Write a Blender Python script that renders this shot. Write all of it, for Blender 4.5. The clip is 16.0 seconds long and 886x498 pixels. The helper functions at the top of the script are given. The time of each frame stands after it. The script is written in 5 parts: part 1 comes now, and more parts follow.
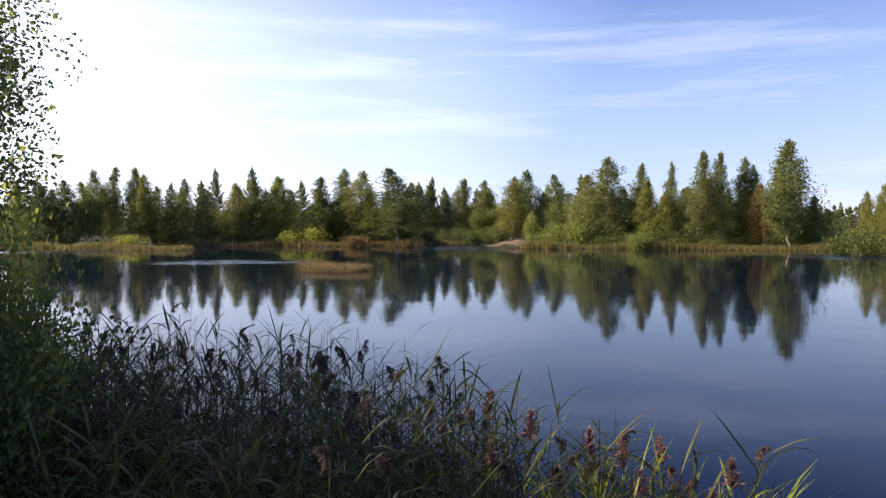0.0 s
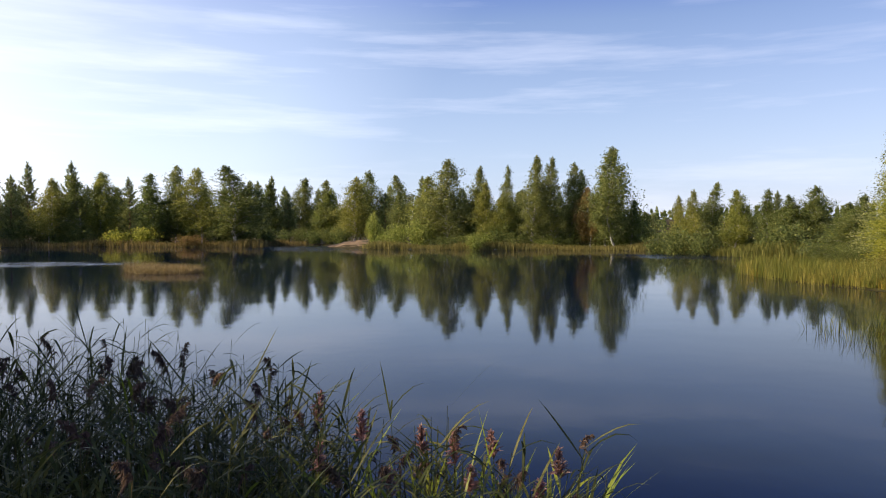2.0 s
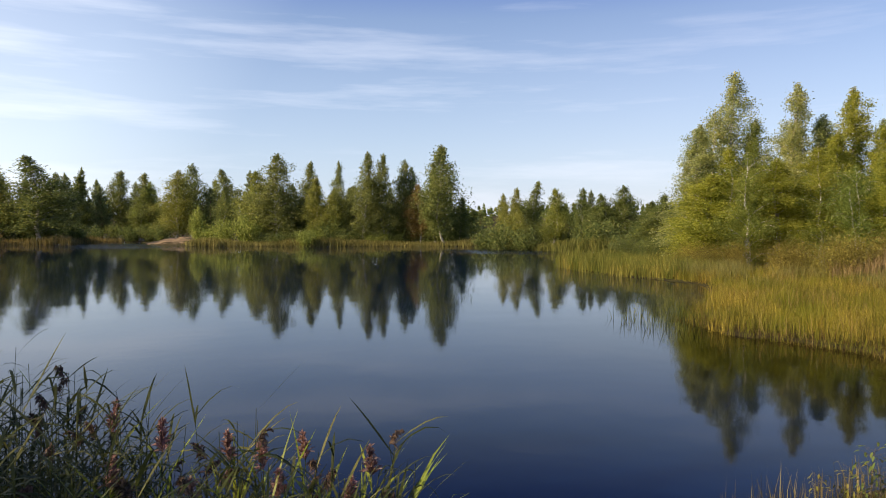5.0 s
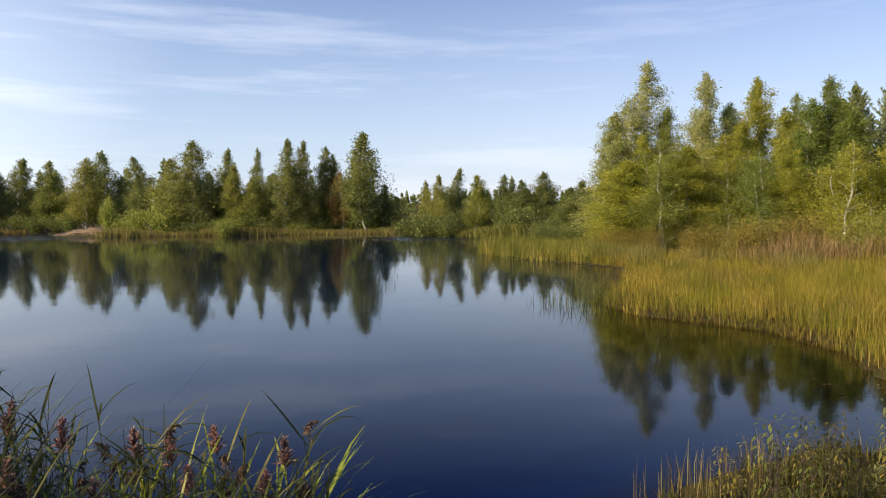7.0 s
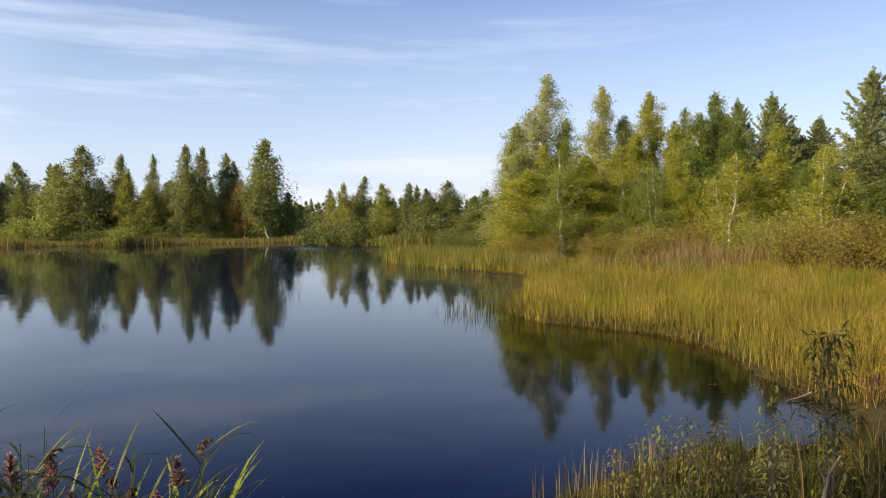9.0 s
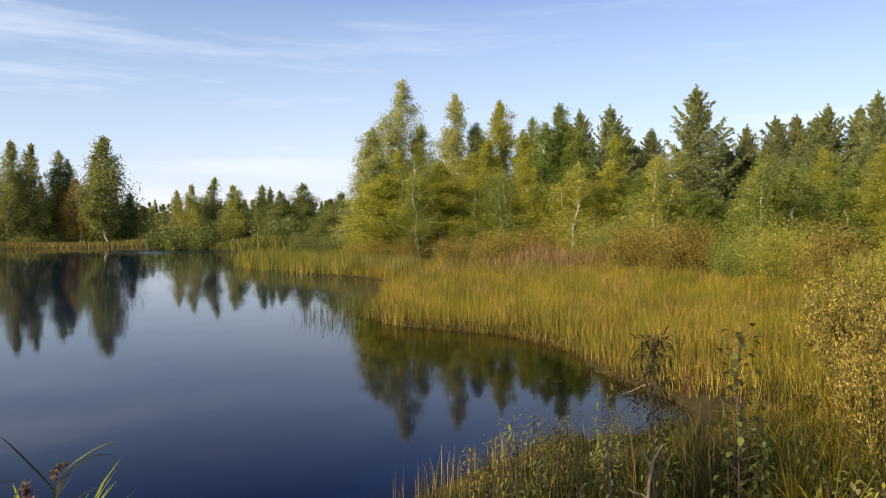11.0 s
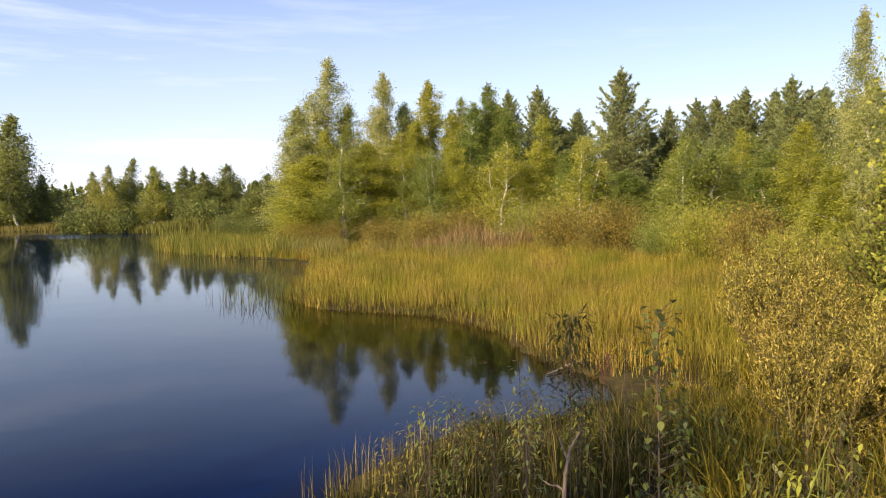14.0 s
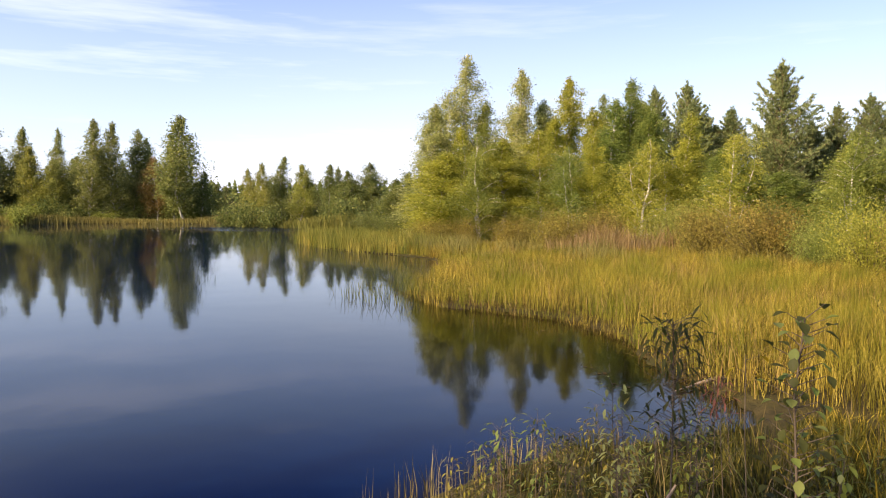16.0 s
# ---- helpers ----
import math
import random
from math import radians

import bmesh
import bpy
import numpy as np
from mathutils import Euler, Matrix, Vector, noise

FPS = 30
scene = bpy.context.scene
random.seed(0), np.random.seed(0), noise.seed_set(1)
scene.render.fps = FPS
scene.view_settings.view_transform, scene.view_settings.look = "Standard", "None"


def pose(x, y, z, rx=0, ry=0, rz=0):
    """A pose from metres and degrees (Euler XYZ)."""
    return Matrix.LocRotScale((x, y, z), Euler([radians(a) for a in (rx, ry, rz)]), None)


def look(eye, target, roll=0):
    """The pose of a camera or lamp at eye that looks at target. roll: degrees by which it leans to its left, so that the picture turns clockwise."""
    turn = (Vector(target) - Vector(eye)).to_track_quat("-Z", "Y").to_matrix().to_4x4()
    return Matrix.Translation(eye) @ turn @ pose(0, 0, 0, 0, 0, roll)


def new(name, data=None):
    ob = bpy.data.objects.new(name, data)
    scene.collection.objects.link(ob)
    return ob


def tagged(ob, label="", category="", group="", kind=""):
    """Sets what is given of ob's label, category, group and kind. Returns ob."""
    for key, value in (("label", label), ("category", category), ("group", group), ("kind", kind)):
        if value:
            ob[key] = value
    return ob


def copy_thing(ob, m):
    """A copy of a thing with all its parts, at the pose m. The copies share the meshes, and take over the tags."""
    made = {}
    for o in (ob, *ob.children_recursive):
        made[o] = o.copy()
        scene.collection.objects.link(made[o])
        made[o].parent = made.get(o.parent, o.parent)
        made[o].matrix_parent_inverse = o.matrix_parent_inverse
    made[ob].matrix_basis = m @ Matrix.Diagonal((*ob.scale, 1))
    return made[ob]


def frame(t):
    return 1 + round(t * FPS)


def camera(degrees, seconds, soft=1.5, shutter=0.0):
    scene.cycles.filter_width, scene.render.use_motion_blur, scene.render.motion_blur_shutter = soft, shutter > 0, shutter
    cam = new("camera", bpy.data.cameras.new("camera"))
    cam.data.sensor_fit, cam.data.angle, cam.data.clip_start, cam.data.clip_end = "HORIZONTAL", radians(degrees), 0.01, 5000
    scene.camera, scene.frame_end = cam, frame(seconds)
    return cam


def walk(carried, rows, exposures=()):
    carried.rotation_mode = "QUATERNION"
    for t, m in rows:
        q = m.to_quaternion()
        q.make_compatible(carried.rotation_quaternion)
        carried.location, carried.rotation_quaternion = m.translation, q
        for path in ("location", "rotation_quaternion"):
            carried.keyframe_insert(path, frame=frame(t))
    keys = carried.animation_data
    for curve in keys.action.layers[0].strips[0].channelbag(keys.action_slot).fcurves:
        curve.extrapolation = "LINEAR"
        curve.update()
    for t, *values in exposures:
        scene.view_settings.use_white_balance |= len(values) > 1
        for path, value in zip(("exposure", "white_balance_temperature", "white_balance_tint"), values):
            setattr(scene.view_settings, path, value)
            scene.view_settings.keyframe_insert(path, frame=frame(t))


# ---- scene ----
cam = camera(61.78, 16.0, 1.1)
PATH = [
    (0.0, pose(-0.153, -0.053, 2.521, 88.675, 0.118, 0.000)),
    (0.5, pose(-0.084, 0.084, 2.490, 88.682, -0.120, -4.597)),
    (1.0, pose(-0.059, 0.149, 2.469, 88.786, -0.028, -7.736)),
    (1.5, pose(-0.060, 0.136, 2.476, 88.599, -0.055, -10.135)),
    (2.0, pose(-0.057, 0.123, 2.471, 88.728, -0.043, -12.128)),
    (2.5, pose(-0.032, 0.127, 2.474, 88.843, -0.155, -14.933)),
    (3.0, pose(0.019, 0.206, 2.446, 88.944, 0.000, -16.456)),
    (3.5, pose(0.042, 0.223, 2.442, 88.867, 0.053, -18.129)),
    (4.0, pose(0.054, 0.234, 2.441, 88.889, 0.212, -19.959)),
    (4.5, pose(0.068, 0.184, 2.458, 88.786, 0.157, -21.941)),
    (5.0, pose(0.084, 0.129, 2.469, 88.450, -0.005, -25.046)),
    (7.5, pose(0.166, 0.121, 2.467, 87.399, 0.821, -32.552)),
    (8.0, pose(0.182, 0.110, 2.474, 87.535, 0.926, -34.682)),
    (8.5, pose(0.195, 0.105, 2.475, 87.758, 0.750, -36.296)),
    (11.0, pose(0.011, -0.033, 2.567, 88.048, 0.571, -49.406)),
    (11.5, pose(0.025, -0.046, 2.571, 87.780, 0.317, -52.002)),
    (12.0, pose(0.056, -0.051, 2.567, 87.492, 0.356, -54.098)),
    (12.5, pose(0.062, -0.066, 2.564, 86.867, 0.438, -56.087)),
    (13.0, pose(0.086, -0.064, 2.559, 86.550, 0.643, -56.484)),
    (13.5, pose(0.215, -0.011, 2.540, 85.281, -0.016, -56.372)),
    (14.0, pose(0.420, 0.090, 2.508, 86.585, 0.848, -54.717)),
    (14.5, pose(0.673, 0.115, 2.476, 85.538, -1.095, -51.994)),
    (15.0, pose(0.936, 0.178, 2.446, 85.387, -0.798, -50.985)),
    (15.5, pose(1.187, 0.287, 2.393, 85.042, 0.812, -49.081)),
    (16.0, pose(1.398, 0.369, 2.340, 86.797, -0.304, -43.780)),
]
EXPOSURES = [(0.0, 0.72, 6000, 21), (1.0, 0.66, 6350, 19), (2.0, 0.60, 6400, 16), (5.0, 0.6, 6700, 12), (8.0, 0.7, 6750, 13), (12.0, 0.80, 6900, 13), (16.0, 1.14, 6900, 19)]
SKY, SUN = 0.10, 5.0
walk(cam, PATH, EXPOSURES)

# ---------------------------------------------------------------- sky and sun
SUN_AZIMUTH, SUN_HEIGHT = 84.0, 27.0          # degrees to the left of +y, degrees up
world = bpy.data.worlds.new("world")
scene.world = world
world.use_nodes = True


def node(tree, kind, **values):
    n = tree.nodes.new(kind)
    for key, value in values.items():
        n.inputs[key.replace("_", " ")].default_value = value
    return n


def ramp(tree, stops, source):
    n = tree.nodes.new("ShaderNodeValToRGB")
    while len(n.color_ramp.elements) < len(stops):
        n.color_ramp.elements.new(0.5)
    for e, (at, colour) in zip(n.color_ramp.elements, stops):
        e.position = at
        e.color = (*colour, 1) if len(colour) == 3 else colour
    tree.links.new(source, n.inputs[0])
    return n.outputs[0]


def mixed(tree, factor, a, b, blend="MIX"):
    n = tree.nodes.new("ShaderNodeMix")
    n.data_type, n.blend_type = "RGBA", blend
    for socket, value in ((n.inputs[0], factor), (n.inputs[6], a), (n.inputs[7], b)):
        if isinstance(value, bpy.types.NodeSocket):
            tree.links.new(value, socket)
        elif isinstance(value, tuple):
            socket.default_value = (*value, 1)
        else:
            socket.default_value = value
    return n.outputs[2]


def noise_tex(tree, scale, vector=None, detail=4.0, rough=0.55):
    n = node(tree, "ShaderNodeTexNoise", Scale=scale, Detail=detail, Roughness=rough)
    if vector is not None:
        tree.links.new(vector, n.inputs["Vector"])
    return n.outputs[0]


def mapped(tree, vector, scale, turn=(0, 0, 0)):
    n = tree.nodes.new("ShaderNodeMapping")
    n.inputs["Scale"].default_value = scale
    n.inputs["Rotation"].default_value = turn
    tree.links.new(vector, n.inputs[0])
    return n.outputs[0]


wt = world.node_tree
sky = wt.nodes.new("ShaderNodeTexSky")
sky.sky_type, sky.sun_disc = "NISHITA", False
sky.sun_elevation, sky.sun_rotation = radians(SUN_HEIGHT), radians(-SUN_AZIMUTH)
sky.air_density, sky.dust_density, sky.ozone_density = 1.0, 0.6, 4.0
where = wt.nodes.new("ShaderNodeTexCoord").outputs["Generated"]
streaks = noise_tex(wt, 2.2, mapped(wt, where, (0.8, 0.8, 9.0), (radians(4), radians(-3), 0)), 6.0, 0.6)
veil = noise_tex(wt, 1.1, mapped(wt, where, (1.0, 1.0, 3.0)), 3.0, 0.5)
streaks = ramp(wt, [(0.53, (0, 0, 0)), (0.80, (1, 1, 1))], streaks)
veil = ramp(wt, [(0.40, (0, 0, 0)), (0.75, (1, 1, 1))], veil)
cover = mixed(wt, 0.5, streaks, mixed(wt, 1.0, streaks, veil, "MULTIPLY"))
part_cover = wt.nodes.new("ShaderNodeMath")
part_cover.operation = "MULTIPLY"
part_cover.inputs[1].default_value = 0.58
wt.links.new(cover, part_cover.inputs[0])
up = wt.nodes.new("ShaderNodeSeparateXYZ")
wt.links.new(where, up.inputs[0])
haze = ramp(wt, [(0.0, (0.70, 0.70, 0.70)), (0.12, (0.45, 0.45, 0.45)), (0.40, (0.0, 0.0, 0.0))], up.outputs[2])
deep = ramp(wt, [(0.10, (1, 1, 1)), (0.27, (0.78, 0.86, 0.98)), (0.31, (0.48, 0.65, 1.0)), (0.36, (0.20, 0.42, 0.95))], up.outputs[2])
hazy = mixed(wt, haze, mixed(wt, 1.0, sky.outputs[0], deep, "MULTIPLY"), (5.2, 5.9, 7.2))
fade = ramp(wt, [(0.24, (1, 1, 1)), (0.42, (0.10, 0.10, 0.10))], up.outputs[2])
wt.links.new(mixed(wt, 1.0, cover, fade, "MULTIPLY"), part_cover.inputs[0])
clouded = mixed(wt, part_cover.outputs[0], hazy, (7.6, 8.0, 8.8))
toward = wt.nodes.new("ShaderNodeVectorMath")
toward.operation = "DOT_PRODUCT"
az, el = radians(SUN_AZIMUTH), radians(SUN_HEIGHT)
toward.inputs[1].default_value = (-math.sin(az) * math.cos(el), math.cos(az) * math.cos(el), math.sin(el))
wt.links.new(where, toward.inputs[0])
aureole = ramp(wt, [(0.0, (0, 0, 0)), (0.30, (0.22, 0.22, 0.22)), (0.52, (0.58, 0.58, 0.58)), (0.75, (0.95, 0.95, 0.95))], toward.outputs["Value"])
low = ramp(wt, [(0.12, (1, 1, 1)), (0.55, (0.25, 0.25, 0.25))], up.outputs[2])
turned = wt.nodes.new("ShaderNodeMath")
turned.operation = "ADD"
turned.inputs[1].default_value = 0.5
wt.links.new(toward.outputs["Value"], turned.inputs[0])
far_side = ramp(wt, [(0.05, (1.01, 0.98, 0.99)), (0.30, (0.95, 0.96, 0.98)), (0.52, (0.97, 0.98, 1.0)), (0.68, (1.15, 1.15, 1.13))], turned.outputs[0])
clouded = mixed(wt, 1.0, clouded, far_side, "MULTIPLY")
glow = mixed(wt, mixed(wt, 1.0, aureole, low, "MULTIPLY"), clouded, (9.5, 9.6, 9.8))
back = wt.nodes["Background"]
wt.links.new(glow, back.inputs[0])
back.inputs[1].default_value = SKY

sun = new("sun", bpy.data.lights.new("sun", "SUN"))
az, el = radians(SUN_AZIMUTH), radians(SUN_HEIGHT)
sun.matrix_world = look((-math.sin(az) * math.cos(el) * 300, math.cos(az) * math.cos(el) * 300, math.sin(el) * 300), (0, 0, 0))
sun.data.energy, sun.data.angle, sun.data.color = SUN, radians(0.6), (1.0, 0.82, 0.56)


# ---------------------------------------------------------------- materials
def material(name):
    m = bpy.data.materials.new(name)
    m.use_nodes = True
    return m, m.node_tree, m.node_tree.nodes["Principled BSDF"]


def bumped(tree, shader, height, strength, distance):
    b = node(tree, "ShaderNodeBump", Strength=strength, Distance=distance)
    tree.links.new(height, b.inputs["Height"])
    tree.links.new(b.outputs[0], shader.inputs["Normal"])


def leafy(name, dark, middle, light, through_light=0.58, rough=0.6, patch=0.12, spread=0.5, other=None, contrast=0.6, sheen=0.12):
    """Leaf or blade: colour by piece, by object and by large patches; part of the light goes through."""
    m, t, p = material(name)
    island = t.nodes.new("ShaderNodeNewGeometry").outputs["Random Per Island"]
    thing = t.nodes.new("ShaderNodeObjectInfo").outputs["Random"]
    place = t.nodes.new("ShaderNodeNewGeometry").outputs["Position"]
    colour = ramp(t, [(0.0, dark), (0.5, middle), (1.0, light)], island)
    patches = ramp(t, [(0.3, (0.55, 0.6, 0.55)), (0.7, (1.35, 1.25, 1.1))], noise_tex(t, patch * 8, place, 3.0))
    if other:
        colour = mixed(t, ramp(t, [(0.42, (0, 0, 0)), (0.60, (0.85, 0.85, 0.85))], noise_tex(t, patch * 5, mapped(t, place, (1.0, 1.0, 0.2), (0, 0, 1)), 4.0)), colour, other)
    colour = mixed(t, contrast, colour, patches, "MULTIPLY")
    hue = node(t, "ShaderNodeHueSaturation", Saturation=1.04)
    shift = node(t, "ShaderNodeMapRange")
    for i, v in enumerate((0, 1, 0.5 - 0.035 * spread, 0.5 + 0.03 * spread)):
        shift.inputs[i + 1].default_value = v
    t.links.new(thing, shift.inputs[0])
    t.links.new(shift.outputs[0], hue.inputs["Hue"])
    t.links.new(colour, hue.inputs["Color"])
    t.links.new(hue.outputs[0], p.inputs["Base Color"])
    p.inputs["Roughness"].default_value = rough
    p.inputs["Specular IOR Level"].default_value = sheen
    tr = t.nodes.new("ShaderNodeBsdfTranslucent")
    t.links.new(hue.outputs[0], tr.inputs[0])
    mix = node(t, "ShaderNodeMixShader", Fac=through_light)
    t.links.new(p.outputs[0], mix.inputs[1])
    t.links.new(tr.outputs[0], mix.inputs[2])
    t.links.new(mix.outputs[0], t.nodes["Material Output"].inputs[0])
    return m


def barky(name, a, b, scale, rough=0.85, stretch=(1, 1, 0.3)):
    m, t, p = material(name)
    place = t.nodes.new("ShaderNodeTexCoord").outputs["Object"]
    n = noise_tex(t, scale, mapped(t, place, stretch), 6.0, 0.65)
    t.links.new(ramp(t, [(0.35, a), (0.62, b)], n), p.inputs["Base Color"])
    p.inputs["Roughness"].default_value = rough
    bumped(t, p, n, 0.6, 0.02)
    return m


LEAF = {
    # far_ keys: darker, greyer copies of mixed and gold, distance haze put into colour
    "far_mixed": leafy("leaf_far_mixed", (0.120, 0.150, 0.054), (0.220, 0.255, 0.086), (0.370, 0.390, 0.142), 0.55, spread=0.25),
    "far_gold": leafy("leaf_far_gold", (0.150, 0.172, 0.048), (0.280, 0.300, 0.080), (0.460, 0.455, 0.138), 0.55, spread=0.25),
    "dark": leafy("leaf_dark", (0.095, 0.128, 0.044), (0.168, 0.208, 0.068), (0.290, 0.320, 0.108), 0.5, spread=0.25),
    "mixed": leafy("leaf_mixed", (0.150, 0.190, 0.050), (0.275, 0.325, 0.085), (0.450, 0.475, 0.145), 0.58, spread=0.25),
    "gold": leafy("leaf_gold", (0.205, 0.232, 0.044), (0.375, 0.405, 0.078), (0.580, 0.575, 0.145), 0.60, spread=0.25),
    "amber": leafy("leaf_amber", (0.120, 0.102, 0.028), (0.250, 0.215, 0.054), (0.420, 0.355, 0.110), 0.42, spread=0.3),
    "rust": leafy("leaf_rust", (0.160, 0.120, 0.050), (0.270, 0.195, 0.080), (0.400, 0.310, 0.140), spread=0.25),
    "green": leafy("leaf_green", (0.100, 0.150, 0.038), (0.200, 0.265, 0.066), (0.370, 0.420, 0.125), 0.58, spread=0.25, sheen=0.25),
    "deep": leafy("leaf_deep", (0.030, 0.040, 0.014), (0.066, 0.078, 0.022), (0.190, 0.185, 0.055), spread=0.25, sheen=0.3),
    "pale": leafy("leaf_pale", (0.230, 0.270, 0.110), (0.400, 0.435, 0.175), (0.580, 0.585, 0.260), 0.60, spread=0.25),
}
NEEDLE = leafy("needles", (0.125, 0.165, 0.072), (0.240, 0.290, 0.122), (0.410, 0.440, 0.210), 0.42, spread=0.25)
NEAR_NEEDLE = leafy("young_needles", (0.070, 0.085, 0.026), (0.145, 0.160, 0.046), (0.270, 0.275, 0.085), 0.4, spread=0.25)
SEDGE = leafy("sedge_blades", (0.052, 0.040, 0.010), (0.256, 0.208, 0.038), (0.550, 0.440, 0.122), 0.38, 0.6, 0.11, 0.3, (0.170, 0.190, 0.028), 0.9)
SEDGE_HEAD = leafy("sedge_heads", (0.130, 0.085, 0.030), (0.260, 0.180, 0.070), (0.420, 0.310, 0.140), 0.3, 0.7, 0.10, 0.3)
REEDY = leafy("reed_blades", (0.036, 0.050, 0.016), (0.076, 0.094, 0.028), (0.185, 0.185, 0.060), 0.34, 0.5, 0.08, 0.3, sheen=0.16)
FAR_REED = leafy("far_reed_blades", (0.120, 0.114, 0.040), (0.210, 0.190, 0.066), (0.330, 0.280, 0.112), 0.4, 0.6, 0.04)
TURF = leafy("grass_blades", (0.024, 0.024, 0.006), (0.132, 0.115, 0.018), (0.430, 0.325, 0.064), 0.26, 0.6, 0.25, 0.3, (0.088, 0.088, 0.014))
STRAW = leafy("dry_stalks", (0.090, 0.074, 0.032), (0.185, 0.152, 0.066), (0.340, 0.285, 0.130), 0.25, 0.7, 0.2)
# PLUME is toned darker and less pink: shade among the reeds put into colour
PLUME = leafy("reed_plume", (0.075, 0.054, 0.044), (0.125, 0.088, 0.070), (0.220, 0.155, 0.115), 0.4, 0.8, 0.3)
PINK_PLUME = leafy("fresh_reed_plume", (0.180, 0.098, 0.090), (0.320, 0.190, 0.172), (0.500, 0.350, 0.310), 0.4, 0.8, 0.3)
FRESH = leafy("fresh_reed_leaf", (0.130, 0.175, 0.020), (0.235, 0.300, 0.036), (0.400, 0.420, 0.090), 0.45, 0.42, 0.3, 0.3, sheen=0.35)
SPIT_REED = leafy("spit_reed_blades", (0.095, 0.095, 0.026), (0.215, 0.200, 0.046), (0.390, 0.330, 0.105), 0.38, 0.6, 0.10, 0.3, (0.14, 0.165, 0.036))
GREEN_REED = leafy("green_reed_blades", (0.090, 0.105, 0.030), (0.165, 0.175, 0.048), (0.290, 0.270, 0.090), 0.4, 0.6, 0.06)
FAR_BROWN = leafy("dry_reed_heads", (0.170, 0.130, 0.050), (0.280, 0.220, 0.100), (0.420, 0.340, 0.180), 0.35, 0.7, 0.2)
LITTER = leafy("dead_sedge", (0.060, 0.040, 0.016), (0.105, 0.070, 0.026), (0.170, 0.120, 0.045), 0.2, 0.8, 0.2)
RUSH = leafy("dark_rush", (0.030, 0.034, 0.010), (0.056, 0.060, 0.015), (0.130, 0.116, 0.030), 0.3, 0.5, 0.2, 0.3)
WILLOW = leafy("willow_leaf", (0.046, 0.044, 0.011), (0.212, 0.188, 0.034), (0.570, 0.495, 0.145), 0.36, 0.5, 0.2, 0.3, sheen=0.25)
YELLOW = leafy("yellow_leaf", (0.34, 0.27, 0.03), (0.46, 0.36, 0.04), (0.54, 0.44, 0.06), 0.35)
REDDISH = leafy("red_stem_leaf", (0.120, 0.048, 0.036), (0.190, 0.080, 0.058), (0.280, 0.140, 0.095), 0.35)
BIRCH_BARK = barky("birch_bark", (0.12, 0.10, 0.085), (0.78, 0.74, 0.68), 9.0, 0.7, (0.4, 0.4, 2.2))
PINE_BARK = barky("pine_bark", (0.10, 0.060, 0.040), (0.30, 0.16, 0.085), 7.0)
TWIG_BARK = barky("twig_bark", (0.040, 0.030, 0.020), (0.120, 0.090, 0.062), 20.0)
DEAD_WOOD = barky("dead_wood", (0.12, 0.085, 0.055), (0.34, 0.26, 0.19), 30.0)


def soil():
    m, t, p = material("soil")
    place = t.nodes.new("ShaderNodeNewGeometry").outputs["Position"]
    big, fine = noise_tex(t, 0.25, place, 5.0), noise_tex(t, 6.0, place, 8.0, 0.7)
    grass = ramp(t, [(0.3, (0.030, 0.032, 0.010)), (0.7, (0.085, 0.072, 0.020))], fine)
    earth = ramp(t, [(0.3, (0.028, 0.020, 0.010)), (0.7, (0.075, 0.052, 0.024))], fine)
    t.links.new(mixed(t, ramp(t, [(0.4, (0, 0, 0)), (0.65, (1, 1, 1))], big), grass, earth), p.inputs["Base Color"])
    p.inputs["Roughness"].default_value = 0.95
    p.inputs["Specular IOR Level"].default_value = 0.1
    bumped(t, p, fine, 0.8, 0.06)
    return m


def sandy():
    m, t, p = material("sand")
    place = t.nodes.new("ShaderNodeNewGeometry").outputs["Position"]
    n = noise_tex(t, 0.7, place, 7.0, 0.65)
    t.links.new(ramp(t, [(0.34, (0.070, 0.062, 0.024)), (0.50, (0.19, 0.125, 0.058)), (0.70, (0.30, 0.205, 0.110))], n), p.inputs["Base Color"])
    p.inputs["Roughness"].default_value = 0.95
    bumped(t, p, n, 0.7, 0.2)
    return m


